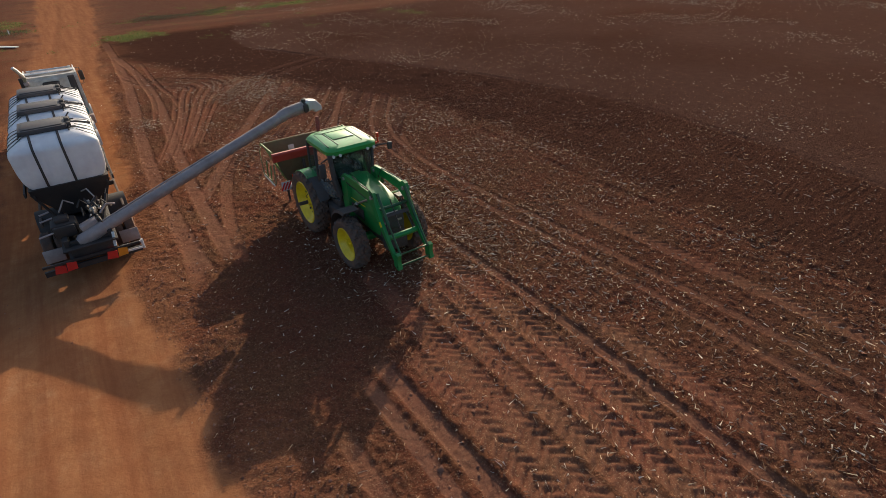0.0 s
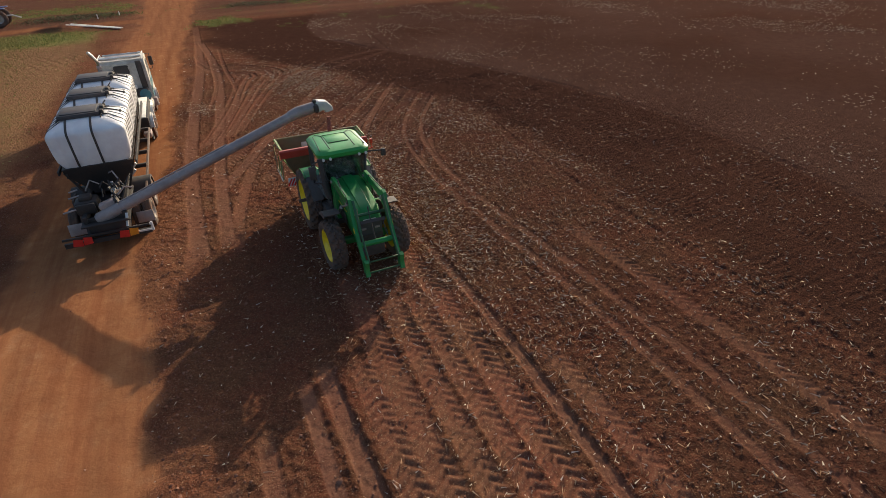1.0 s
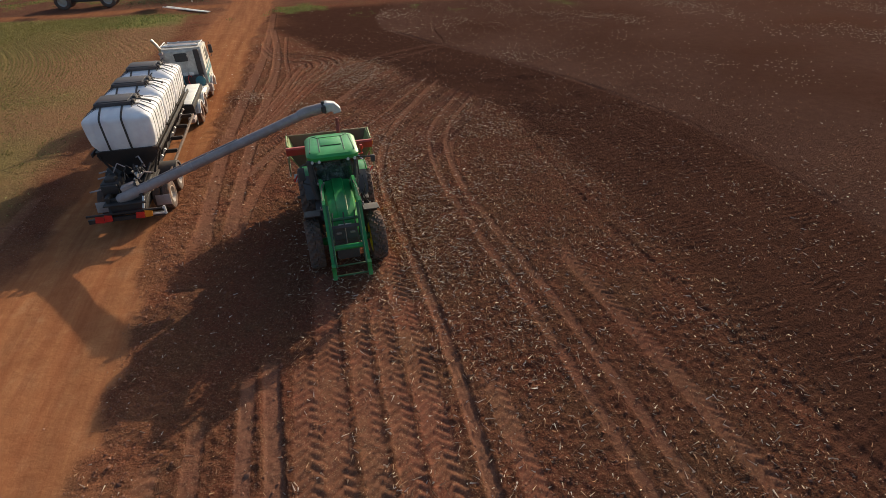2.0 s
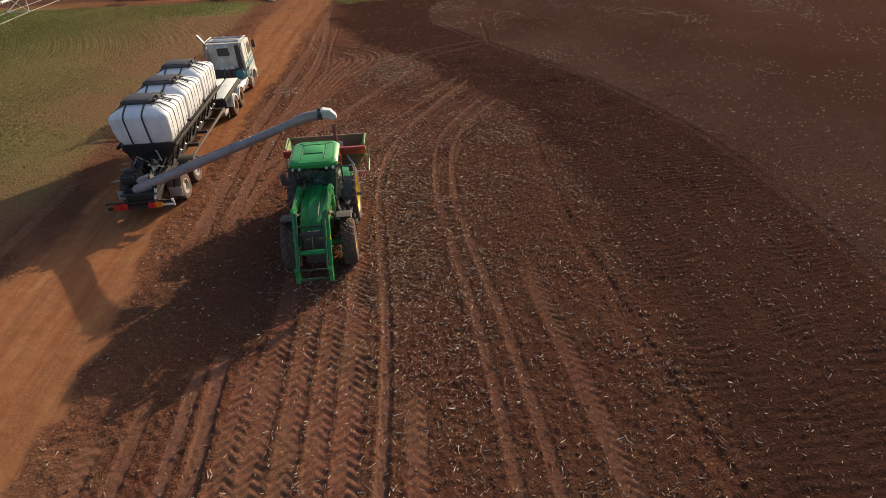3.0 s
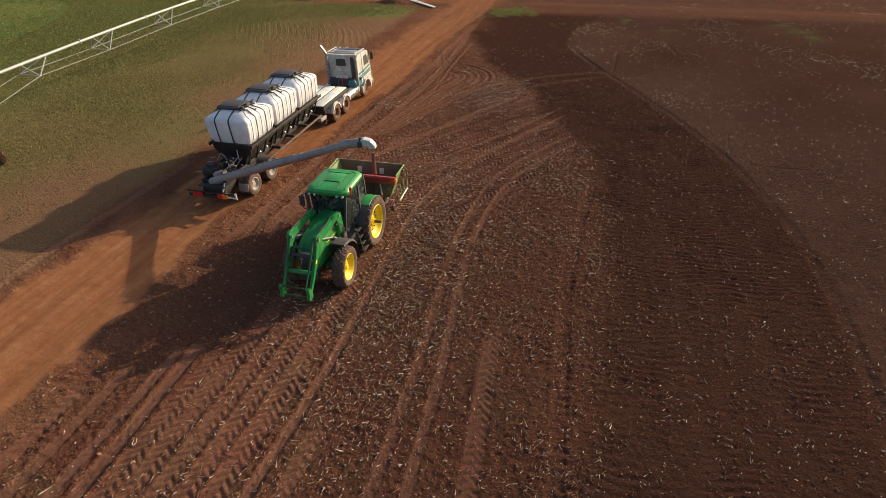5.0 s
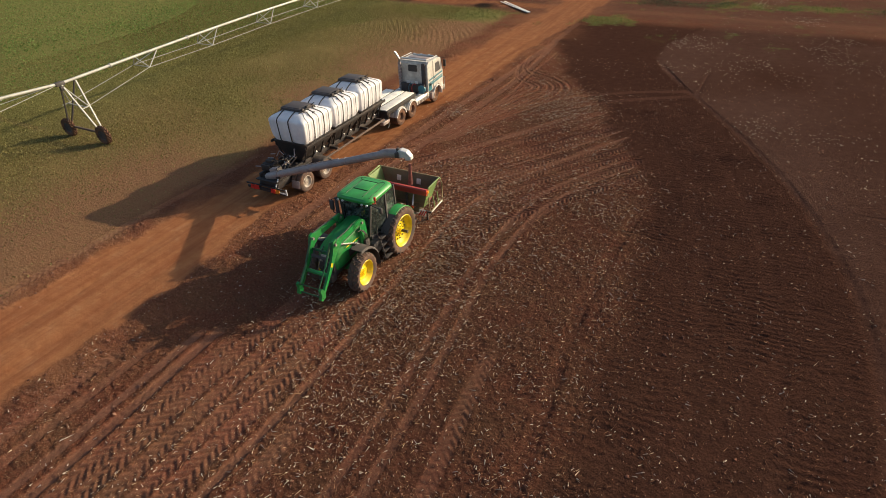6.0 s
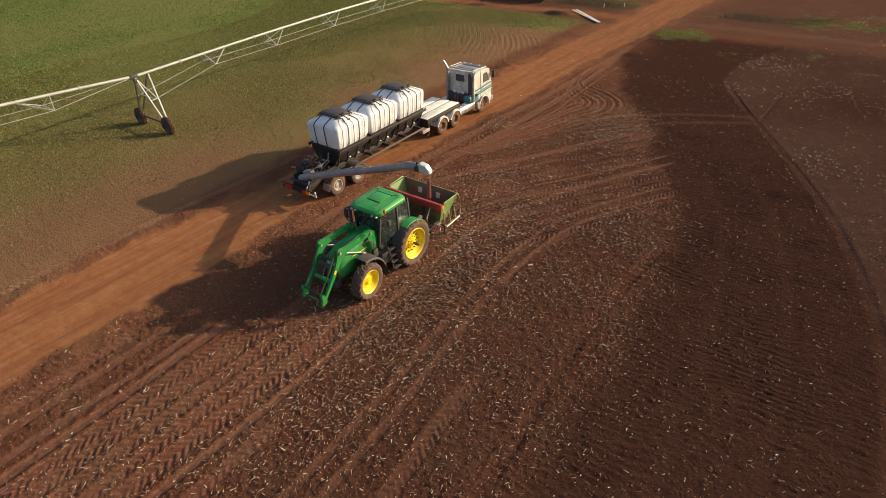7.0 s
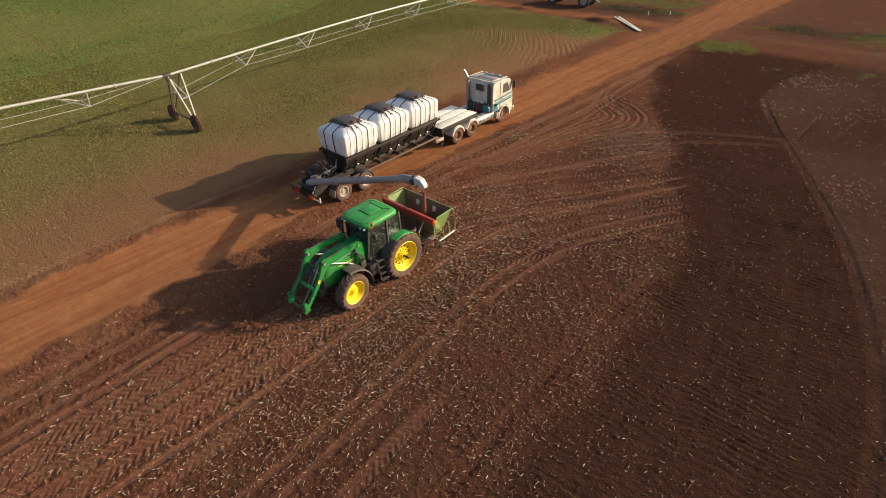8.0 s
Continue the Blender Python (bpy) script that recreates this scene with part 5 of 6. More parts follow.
# ---- trailer with three tanks ----
def trailer():
    t = thing("tank_trailer", pose(0, 0, 0), "black steel tank trailer with pale deck, behind the truck", "trailer")
    for s in (-1, 1):
        bm = bmesh.new()
        box(bm, (XC + s * 0.52, 6.3, 1.06), (0.12, 10.2, 0.26), 0.01)
        part("rail", bm, M_FRAME, t, "dusty black frame rail")
        bm = bmesh.new()
        box(bm, (XC + s * 1.06, 6.4, 0.98), (0.07, 6.6, 0.10), 0.01)
        part("side_rail", bm, M_RAIL, t, "dusty brown side rail")
    for y in (1.3, 2.45, 3.8, 5.2, 6.6, 8.0, 9.4, 10.8):
        bm = bmesh.new()
        box(bm, (XC, y, 1.04), (1.0 if y < 5 else 2.1, 0.10, 0.14), 0.01)
        part("cross_member", bm, M_FRAME, t)
    for y in (2.45, 3.95):
        axle_set(t, y, True, CLEAN)
        for s in (-1, 1):
            if y > 3:
                mudguard(t, y, XC + s * 0.56, XC + s * 1.19, 0.60, 0.5, M_BLACK)
            else:
                bm = bmesh.new()
                box(bm, (XC + s * 0.94, y - 0.60, 0.58), (0.48, 0.03, 0.36), 0.01, (-14, 0, 0))
                part("mudflap", bm, M_GREY_STEEL, t, "pale grey flap behind the rear wheel")
    # hopper cradles under the tanks
    for y0 in (2.92, 5.27, 7.62):
        yc = y0 + 1.14
        bm = bmesh.new()
        rings = []
        for z, hx, hy in ((1.98, 0.97, 1.08), (2.10, 0.99, 1.10), (1.86, 0.95, 1.05), (1.26, 0.46, 0.95), (1.12, 0.42, 0.92)):
            rings.append([(XC + px, yc + py, z) for px, py in round_rect(hx, hy, 0.05, 2)])
        loft(bm, [rings[1], rings[0], rings[2], rings[3], rings[4]])
        cradle = part("cradle", bm, M_FRAME, t, "black funnel cradle below a tank", 30)
        for sx in (-1, 1):
            for sy in (-1, -0.34, 0.34, 1):
                bm = bmesh.new()
                bar(bm, (XC + sx * 0.96, yc + sy * 1.02, 1.98), (XC + sx * 0.6, yc + sy * 0.95, 1.12), 0.06, 0.06, (0, 1, 0))
                part("strut", bm, M_FRAME, cradle)
            for dy in (-0.25, 0.36):
                bm = bmesh.new()
                rod(bm, (XC + sx * 0.62, yc + dy, 1.22), (XC + sx * 0.84, yc + dy, 1.44), 0.045)
                part("valve", bm, M_WHITE, cradle, "white outlet valve")
            bm = bmesh.new()
            box(bm, (XC + sx * 0.9, yc, 1.88), (0.05, 2.2, 0.14), 0.01)
            part("edge_angle", bm, M_FRAME, cradle)
    for sx in (-1, 1):
        bm = bmesh.new()
        box(bm, (XC + sx * 1.075, 6.42, 2.03), (0.05, 7.06, 0.13), 0.008)
        part("cradle_beam", bm, M_FRAME, t, "long black beam below the tanks")
    # front deck of pale planks
    bm = bmesh.new()
    box(bm, (XC, 11.75, 1.20), (2.2, 3.4, 0.24), 0.01)
    box(bm, (XC, 10.16, 1.0), (2.16, 0.12, 0.5), 0.01)
    deck = part("deck", bm, M_FRAME, t, "pale plank deck over the drive wheels")
    for k in range(3):
        bm = bmesh.new()
        box(bm, (XC - 0.72 + 0.72 * k, 11.75, 1.345), (0.60, 3.36, 0.05), 0.008)
        part("plank", bm, M_DECK, deck)
    bm = bmesh.new()
    tube(bm, [(XC + 1.06, 10.15, 1.25), (XC + 1.08, 10.15, 0.45), (XC + 1.08, 9.95, 0.38)], 0.04)
    tube(bm, [(XC - 1.06, 10.15, 1.25), (XC - 1.08, 10.15, 0.45), (XC - 1.08, 9.95, 0.38)], 0.04)
    part("landing_leg", bm, M_FRAME, t)
    bm = bmesh.new()
    box(bm, (XC + 0.95, 9.9, 0.72), (0.30, 0.7, 0.22), 0.04)
    part("toolbox", bm, M_GREY_STEEL, t)
    # rear bumper with markers
    bm = bmesh.new()
    bar(bm, (XC - 1.20, 0.98, 0.52), (XC + 1.12, 0.98, 0.52), 0.08, 0.14)
    bar(bm, (XC - 1.20, 0.92, 0.74), (XC + 1.10, 0.92, 0.74), 0.05, 0.06)
    for x in (-0.52, 0.52):
        bar(bm, (XC + x, 1.0, 0.52), (XC + x, 1.3, 1.0), 0.08, 0.08)
    bumper = part("bumper", bm, M_FRAME, t, "black rear bumper beam")
    for x, low, high in ((-0.72, M_MARK_RED, M_MARK_RED), (0.50, M_MARK_RED, M_ORANGE)):
        for off, mat, shape in ((-0.11, low, ((-0.16, 0.02), (0.10, -0.02), (0.13, 0.20), (-0.10, 0.24))), (0.13, high, ((-0.12, 0.0), (0.12, 0.02), (0.14, 0.22), (-0.08, 0.26)))):
            bm = bmesh.new()
            a = [(XC + x + off + px, 0.885, 0.48 + pz) for px, pz in shape]
            loft(bm, [a, [(q[0], q[1] + 0.02, q[2]) for q in a]])
            part("marker_plate", bm, mat, bumper, "orange reflective plate" if mat is M_ORANGE else "red reflective plate")
    for z in (0.56, 0.74):
        bm = bmesh.new()
        bar(bm, (XC + 0.66, 0.94, z), (XC + 1.18, 0.92, z), 0.05, 0.05)
        part("end_bar", bm, M_SPOUT, bumper, "pale bar at the bumper end")
    bm = bmesh.new()
    rod(bm, (XC + 1.16, 0.92, 0.52), (XC + 1.16, 0.92, 0.80), 0.035)
    part("end_cap", bm, M_WHITE, bumper)
    bm = bmesh.new()
    bar(bm, (XC + 0.52, 0.98, 0.78), (XC + 0.58, 1.18, 1.12), 0.07, 0.03)
    part("stay", bm, M_WHITE, bumper, "white stay")
    bm = bmesh.new()
    box(bm, (XC, 2.7, 0.97), (1.30, 3.4, 0.05), 0.01)
    box(bm, (XC + 0.02, 1.65, 0.76), (1.06, 1.1, 0.40), 0.03)
    part("rear_platform", bm, M_FRAME, t, "dark steel platform below the engine")
    # rear machinery: engine block, gear box, hoses and pipes
    bm = bmesh.new()
    box(bm, (XC - 0.45, 1.95, 1.28), (0.62, 0.6, 0.40), 0.08)
    box(bm, (XC - 0.45, 1.95, 1.52), (0.34, 0.36, 0.16), 0.05)
    part("engine", bm, M_FRAME, t, "dark auger engine")
    bm = bmesh.new()
    box(bm, (XC - 0.45, 1.58, 1.30), (0.5, 0.10, 0.32), 0.03)
    part("radiator", bm, M_FRAME, t)
    bm = bmesh.new()
    box(bm, (XC + 0.30, 2.25, 1.46), (0.20, 0.16, 0.16), 0.03, (0, 0, 20))
    part("control_box", bm, M_BRIGHT, t, "small steel control box")
    random.seed(3)
    for k in range(9):
        bm = bmesh.new()
        a = Vector((XC + random.uniform(-0.7, 0.7), random.uniform(1.4, 2.6), random.uniform(1.25, 1.7)))
        b = a + Vector((random.uniform(-0.5, 0.5), random.uniform(-0.2, 0.6), random.uniform(-0.2, 0.2)))
        mid = (a + b) / 2 + Vector((0, 0, random.uniform(0.05, 0.25)))
        tube(bm, [a, a.lerp(mid, 0.6), mid, mid.lerp(b, 0.4), b], random.uniform(0.015, 0.03), 6)
        part("hose", bm, random.choice([M_FRAME, M_FRAME, M_GREY_STEEL]), t)
    for x, y, z, length in ((-1.05, 1.55, 1.30, 0.34), (-0.98, 2.35, 1.40, 0.30), (-0.95, 2.55, 1.52, 0.24)):
        bm = bmesh.new()
        rod(bm, (XC + x, y, z), (XC + x + length, y + 0.05, z + 0.03), 0.026)
        part("bright_pipe", bm, M_GREY_STEEL, t)
    # bright fittings beside the pump
    for k in range(12):
        bm = bmesh.new()
        c = (XC + random.uniform(0.0, 0.75), random.uniform(1.9, 2.6), random.uniform(1.35, 1.75))
        if k % 3:
            box(bm, c, (random.uniform(0.05, 0.14), random.uniform(0.04, 0.10), random.uniform(0.05, 0.16)), 0.012, (random.uniform(-30, 30), 0, random.uniform(0, 90)))
        else:
            rod(bm, c, (c[0] + random.uniform(-0.2, 0.2), c[1] + 0.16, c[2] + 0.10), 0.03)
        part("fitting", bm, M_BRIGHT if k % 2 else M_FRAME, t)
    for x0, x1 in ((0.1, 0.5), (0.45, 0.75), (0.3, 0.2)):
        bm = bmesh.new()
        bar(bm, (XC + x0, 1.9, 1.20), (XC + x1, 2.5, 1.72), 0.05, 0.05)
        part("frame_bar", bm, M_FRAME, t)
    return t


trailer()


TANK_ROWS = ((2.08, 0.93, 1.02), (2.14, 1.00, 1.09), (2.6, 1.06, 1.13), (3.04, 1.075, 1.145), (3.14, 1.06, 1.13), (3.22, 0.98, 1.05), (3.30, 0.82, 0.88), (3.38, 0.64, 0.68), (3.40, 0.5, 0.55))


def tank_at(u):
    """Half widths of the tank at height u."""
    zs, xs, ys = zip(*TANK_ROWS)
    return float(np.interp(u, zs, xs)), float(np.interp(u, zs, ys))


def tank(at):
    t = thing("storage_tank", at, "white plastic tank with black straps and dark lid", "tank", "tanks on the trailer")
    rows = []
    zs = np.concatenate([np.linspace(2.08, 3.0, 5), np.linspace(3.04, 3.40, 10)])
    for z in zs:
        hx, hy = tank_at(z)
        ring = []
        for px, py in dense_ring(hx, hy, min(0.15, hy * 0.5)):
            # shallow vertical grooves in the walls
            g = 0.0
            if abs(px) > hx - 0.03:
                g = 0.022 * math.exp(-((((py / 0.38) % 1) - 0.5) / 0.11) ** 2)
                px -= math.copysign(g, px)
            elif abs(py) > hy - 0.03:
                g = 0.022 * math.exp(-((((px / 0.50) % 1) - 0.5) / 0.10) ** 2)
                py -= math.copysign(g, py)
            ring.append((px, py, z))
        rows.append(ring)
    bm = bmesh.new()
    loft(bm, rows)
    part("shell", bm, M_TANK, t, smooth=50)
    # straps over the sides
    for s in (-1, 1):
        for y in (-0.78, -0.38, 0.0, 0.38, 0.78):
            bm = bmesh.new()
            pts = []
            for z in (2.07, 2.14, 2.4, 2.8, 3.02, 3.12, 3.2, 3.26, 3.32, 3.38):
                hx, hy = tank_at(z)
                pts.append((s * (hx + 0.004), y * min(1, hy / 1.0), z + 0.006))
            if abs(y) == 0.38:
                pts.append((s * 0.52, y, 3.43))
            band(bm, pts, (0, 1, 0), 0.064 if abs(y) == 0.38 else 0.022, 0.016)
            part("strap", bm, M_BLACK, t, "black strap")
        for x in (-0.48, 0.19):
            bm = bmesh.new()
            pts = []
            for z in (2.07, 2.14, 2.4, 2.8, 3.02, 3.12, 3.2, 3.26, 3.32, 3.38):
                hx, hy = tank_at(z)
                pts.append((x, s * (hy + 0.004), z + 0.006))
            pts.append((x, s * 0.54, 3.43))
            band(bm, pts, (1, 0, 0), 0.062, 0.014)
            part("strap", bm, M_BLACK, t, "black strap")
    bm = bmesh.new()
    box(bm, (-0.12, 0, 3.47), (1.16, 1.00, 0.13), 0.03)
    lid = part("lid", bm, M_LID, t, "dark square hinged lid")
    bm = bmesh.new()
    box(bm, (-0.12, 0, 3.545), (0.98, 0.84, 0.03), 0.012)
    part("lid_panel", bm, M_LID, lid)
    bm = bmesh.new()
    for y in (-0.42, 0.42):
        rod(bm, (0.40, y, 3.46), (0.66, y, 3.42), 0.024)
    tube(bm, [(0.50, -0.5, 3.44), (0.53, -0.25, 3.50), (0.52, 0, 3.49), (0.54, 0.25, 3.50), (0.50, 0.5, 3.44)], 0.026)
    box(bm, (0.50, 0.05, 3.52), (0.12, 0.26, 0.14), 0.02)
    box(bm, (0.52, -0.36, 3.50), (0.10, 0.14, 0.12), 0.02)
    box(bm, (0.52, 0.38, 3.49), (0.10, 0.12, 0.10), 0.02)
    rod(bm, (0.46, 0.30, 3.50), (0.60, 0.46, 3.62), 0.018)
    part("latch", bm, M_BLACK, lid, "black hinge and latch")
    bm = bmesh.new()
    tube(bm, [(0.42, -0.22, 3.54), (0.72, -0.20, 3.50), (1.0, -0.18, 3.40)], 0.024)
    rod(bm, (1.0, -0.24, 3.40), (1.0, -0.12, 3.40), 0.035)
    part("lever", bm, M_BLACK, lid, "black locking lever")
    for x in (-0.72, 0.48):
        bm = bmesh.new()
        tube(bm, [(x, -0.62, 3.40), (x, 0.62, 3.40)], 0.02)
        part("lid_frame", bm, M_BLACK, t)
    return t


def dense_ring(hx, hy, r):
    out = []
    base_ring = round_rect(hx, hy, r, 6)
    n = len(base_ring)
    for k in range(n):
        a, b = base_ring[k], base_ring[(k + 1) % n]
        d = math.hypot(b[0] - a[0], b[1] - a[1])
        m = 44 if d > 0.3 else 1
        out += [(a[0] + (b[0] - a[0]) * q / m, a[1] + (b[1] - a[1]) * q / m) for q in range(m)]
    return out


first_tank = tank(pose(XC, 4.06, 0.02))
for y in (6.41, 8.76):
    copy_thing(first_tank, pose(XC, y, 0.02))


# ---- auger ----
def auger():
    a = Vector((-6.93, 1.36, 1.07))
    knee = Vector((-0.74, 1.86, 3.10))
    b = Vector((-0.14, 1.90, 3.20))
    t = thing("auger", pose(0, 0, 0), "long grey steel auger swung out from the trailer", "auger")
    d = (knee - a).normalized()
    level = (b - knee).normalized()
    side = d.cross(Vector((0, 0, 1))).normalized()
    bm = bmesh.new()
    rod(bm, a, knee + d * 0.06, 0.155, seg=28)
    part("tube", bm, M_GREY_STEEL, t, "dull galvanised tube", 30)
    for u in (0.02, 0.13, 0.36, 0.68):
        bm = bmesh.new()
        p = a.lerp(knee, u)
        rod(bm, p - d * 0.035, p + d * 0.035, 0.168, seg=28)
        part("flange", bm, M_GREY_STEEL, t)
    # head: a wider casing that levels out towards the spout
    rows = []
    for along, lift, r in ((-0.30, 0.0, 0.158), (-0.22, 0.012, 0.176), (0.02, 0.016, 0.184), (0.30, 0.008, 0.184), (0.58, 0.0, 0.184)):
        c = knee + (d if along < 0 else level) * along + Vector((0, 0, lift))
        up = side.cross(d if along < 0 else level).normalized()
        rows.append([c + (side * math.cos(q) + up * math.sin(q)) * r for q in np.linspace(0, math.tau, 28, endpoint=False)])
    bm = bmesh.new()
    loft(bm, rows)
    part("head", bm, M_GREY_STEEL, t, "wider end casing", 40)
    bm = bmesh.new()
    tube(bm, [a.lerp(knee, 0.06) + Vector((0, 0, 0.17)) - side * 0.05, a.lerp(knee, 0.35) + Vector((0, 0, 0.18)) - side * 0.06, a.lerp(knee, 0.62) + Vector((0, 0, 0.17)) - side * 0.05], 0.020, 6)
    part("hydraulic_line", bm, M_GREY_STEEL, t)
    bm = bmesh.new()
    tube(bm, [a.lerp(knee, u) - side * 0.160 + Vector((0, 0, -0.04 + 0.012 * math.sin(20 * u))) for u in np.linspace(0.05, 0.97, 14)], 0.018, 6)
    part("hydraulic_hose", bm, M_BLACK, t, "black hose along the tube")
    # spout: a folded square hood that turns down
    rows = []
    for ang, along, drop, half in ((0, 0.03, 0.0, 0.170), (10, 0.12, 0.01, 0.180), (40, 0.30, -0.03, 0.165), (70, 0.42, -0.15, 0.150), (80, 0.45, -0.26, 0.140)):
        q = radians(ang)
        c = b + level * along + Vector((0, 0, drop))
        up = side.cross((level * math.cos(q) + Vector((0, 0, -1)) * math.sin(q)).normalized()).normalized()
        rows.append([c + side * px + up * py for px, py in round_rect(half * 0.92, half, 0.05, 3)])
    bm = bmesh.new()
    loft(bm, rows)
    part("spout", bm, M_SPOUT, t, "pale folded downturned spout", 22)
    bm = bmesh.new()
    rod(bm, b - level * 0.02, b + level * 0.06, 0.205, seg=24)
    box(bm, b + Vector((0.0, -0.06, 0.20)), (0.12, 0.14, 0.12), 0.03)
    box(bm, b + Vector((0.0, -0.20, 0.0)), (0.16, 0.10, 0.22), 0.02)
    part("end_motor", bm, M_BLACK, t, "black drive motor")
    # lower boot and pivot
    bm = bmesh.new()
    rod(bm, a - d * 0.18, a + d * 0.5, 0.185, seg=24)
    rod(bm, a - d * 0.24, a - d * 0.10, 0.15, seg=24)
    part("boot", bm, M_GREY_STEEL, t, "steel intake boot", 30)
    bm = bmesh.new()
    box(bm, a + Vector((0.14, 0.20, 0.24)), (0.46, 0.30, 0.26), 0.05, (0, -16, 4))
    part("inspection_box", bm, M_GREY_STEEL, t, "pale metal inlet box")
    bm = bmesh.new()
    box(bm, a + Vector((0.42, 0.20, 0.31)), (0.05, 0.33, 0.29), 0.02, (0, -16, 4))
    part("clamp", bm, M_BLACK, t)
    bm = bmesh.new()
    rod(bm, (a.x, a.y, 1.16), (a.x, a.y, 0.9), 0.14, seg=18)
    part("swing_post", bm, M_BLACK, t)
    return b + level * 0.40


spout_end = auger()
random.seed(5)
bm = bmesh.new()
rows = []
for k in range(14):
    u = k / 13
    rows.append([(spout_end.x + 0.02 - 0.04 * u + (0.055 + 0.03 * u) * math.cos(q), spout_end.y + 0.06 + (0.055 + 0.03 * u) * math.sin(q), 2.78 - 1.24 * u) for q in np.linspace(0, math.tau, 12, endpoint=False)])
loft(bm, rows)
for k in range(420):
    u = random.random()
    z = 2.78 - 1.22 * u
    r = (0.07 + 0.06 * u) * math.sqrt(random.uniform(0.3, 1))
    q = random.uniform(0, math.tau)
    p = Vector((spout_end.x + 0.02 - 0.04 * u + r * math.cos(q), spout_end.y + 0.06 + r * math.sin(q), z))
    box(bm, p, (0.012, 0.012, 0.025), 0.0, (random.uniform(-20, 20), random.uniform(-20, 20), random.uniform(0, 90)))
pour = new("product_stream", finish("product_stream", bm, M_PRODUCT, 0))
tagged(pour, "stream of reddish granules pouring into the spreader", "granules", kind="stuff")


# ---- pivot irrigator ----
def irrigator():
    px, pz = -22.4, 3.38
    t = thing("pivot_irrigator", pose(0, 0, 0), "galvanised pivot irrigation boom on wheeled tower over the crop", "irrigator")

    def sag(y):
        return pz + 0.88 * math.sin(math.pi * (((y - 2.2) / 54.0) % 1.0))
    def lean(y):
        return y - 0.6 if y > 2 else y + 0.6
    for y0, y1 in ((-52, 1.9), (2.4, 56)):
        bm = bmesh.new()
        tube(bm, [(px, y, sag(y)) for y in np.linspace(y0, y1, 24)], 0.082, 12)
        pipe = part("pipe", bm, M_PIPE, t, "pale galvanised water pipe")
        for y in np.arange(y0 + 3, y1, 6.0):
            bm = bmesh.new()
            rod(bm, (px, y - 0.04, sag(y)), (px, y + 0.04, sag(y)), 0.14, seg=12)
            part("flange", bm, M_PIPE, pipe)
    # hanging truss: a V at each bay, tied by long rods
    bays = [-31.5, -26.0, -20.5, -15.0, -9.2, -3.5, 8.0, 13.3, 19.4, 25.4, 31.4, 37.4, 43.4]
    for y in bays:
        deep = 0.85 if abs(y - 2.2) > 8 else 0.70
        for s in (-1, 1):
            foot = (px + s * 0.75, lean(y), sag(y) - deep)
            for dy in (-0.9, 0.9):
                bm = bmesh.new()
                bar(bm, (px, y + dy, sag(y + dy)), foot, 0.045, 0.045)
                part("truss_strut", bm, M_PIPE, t)
        bm = bmesh.new()
        bar(bm, (px - 0.75, lean(y), sag(y) - deep), (px + 0.75, lean(y), sag(y) - deep), 0.04, 0.04)
        part("truss_spreader", bm, M_PIPE, t)
    for s in (-1, 1):
        south = [(px + s * 0.75, lean(y), sag(y) - (0.85 if abs(y - 2.2) > 8 else 0.70)) for y in bays if y < 2] + [(px + s * 0.10, 1.7, pz - 0.04)]
        north = [(px + s * 0.87, 2.70, 2.02)] + [(px + s * 0.75, lean(y), sag(y) - (0.85 if abs(y - 2.2) > 8 else 0.70)) for y in bays if y > 2]
        for line in (south, north):
            bm = bmesh.new()
            tube(bm, line, 0.016, 5)
            part("tie_rod", bm, M_PIPE, t)
    # drive tower
    bm = bmesh.new()
    bar(bm, (px - 1.40, 2.4, 0.62), (px + 1.70, 2.4, 0.62), 0.09, 0.11)
    part("base_beam", bm, M_RAIL, t)
    for s in (-1, 1):
        reach = 1.66 if s > 0 else 1.30
        for y in (2.20, 3.05):
            bm = bmesh.new()
            bar(bm, (px + s * reach, 2.4 + (y - 2.4) * 0.2, 0.66), (px + s * 0.06, y, pz - 0.05), 0.07, 0.07, (0, 1, 0))
            part("tower_leg", bm, M_PIPE if s > 0 else M_BLACK, t)
        bm = bmesh.new()
        bar(bm, (px + s * 0.88, 2.28, 1.98), (px + s * 0.86, 2.76, 2.02), 0.05, 0.05)
        part("leg_brace", bm, M_PIPE, t)
        bm = bmesh.new()
        bar(bm, (px + s * 0.1, 2.2, pz - 0.15), (px + s * 0.87, 2.72, 2.02), 0.05, 0.05)
        part("leg_brace", bm, M_PIPE, t)
    bm = bmesh.new()
    bar(bm, (px - 0.87, 2.6, 2.00), (px + 0.87, 2.6, 2.00), 0.05, 0.05)
    part("leg_tie", bm, M_PIPE, t)
    bm = bmesh.new()
    box(bm, (px, 2.15, pz), (0.24, 0.55, 0.24), 0.06)
    box(bm, (px + 0.1, 2.15, pz - 0.24), (0.18, 0.24, 0.24), 0.03)
    part("tower_joint", bm, M_PLASTIC, t, "dark flexible joint")
    rim = rim_mesh("wheel", 0.30, 0.26, 0.03, M_BLACK)
    tyre = tyre_mesh("tyre", 0.56, 0.30, 0.28, 16, M_RUSTTYRE, 0.05)
    for x in (px - 1.38, px + 1.80):
        wheel = part("wheel", rim, None, t)
        wheel.matrix_local = pose(x, 2.35, 0.53, 0, 0, 90)
        part("tyre", tyre, None, wheel, "muddy tower tyre")
    return t


irrigator()


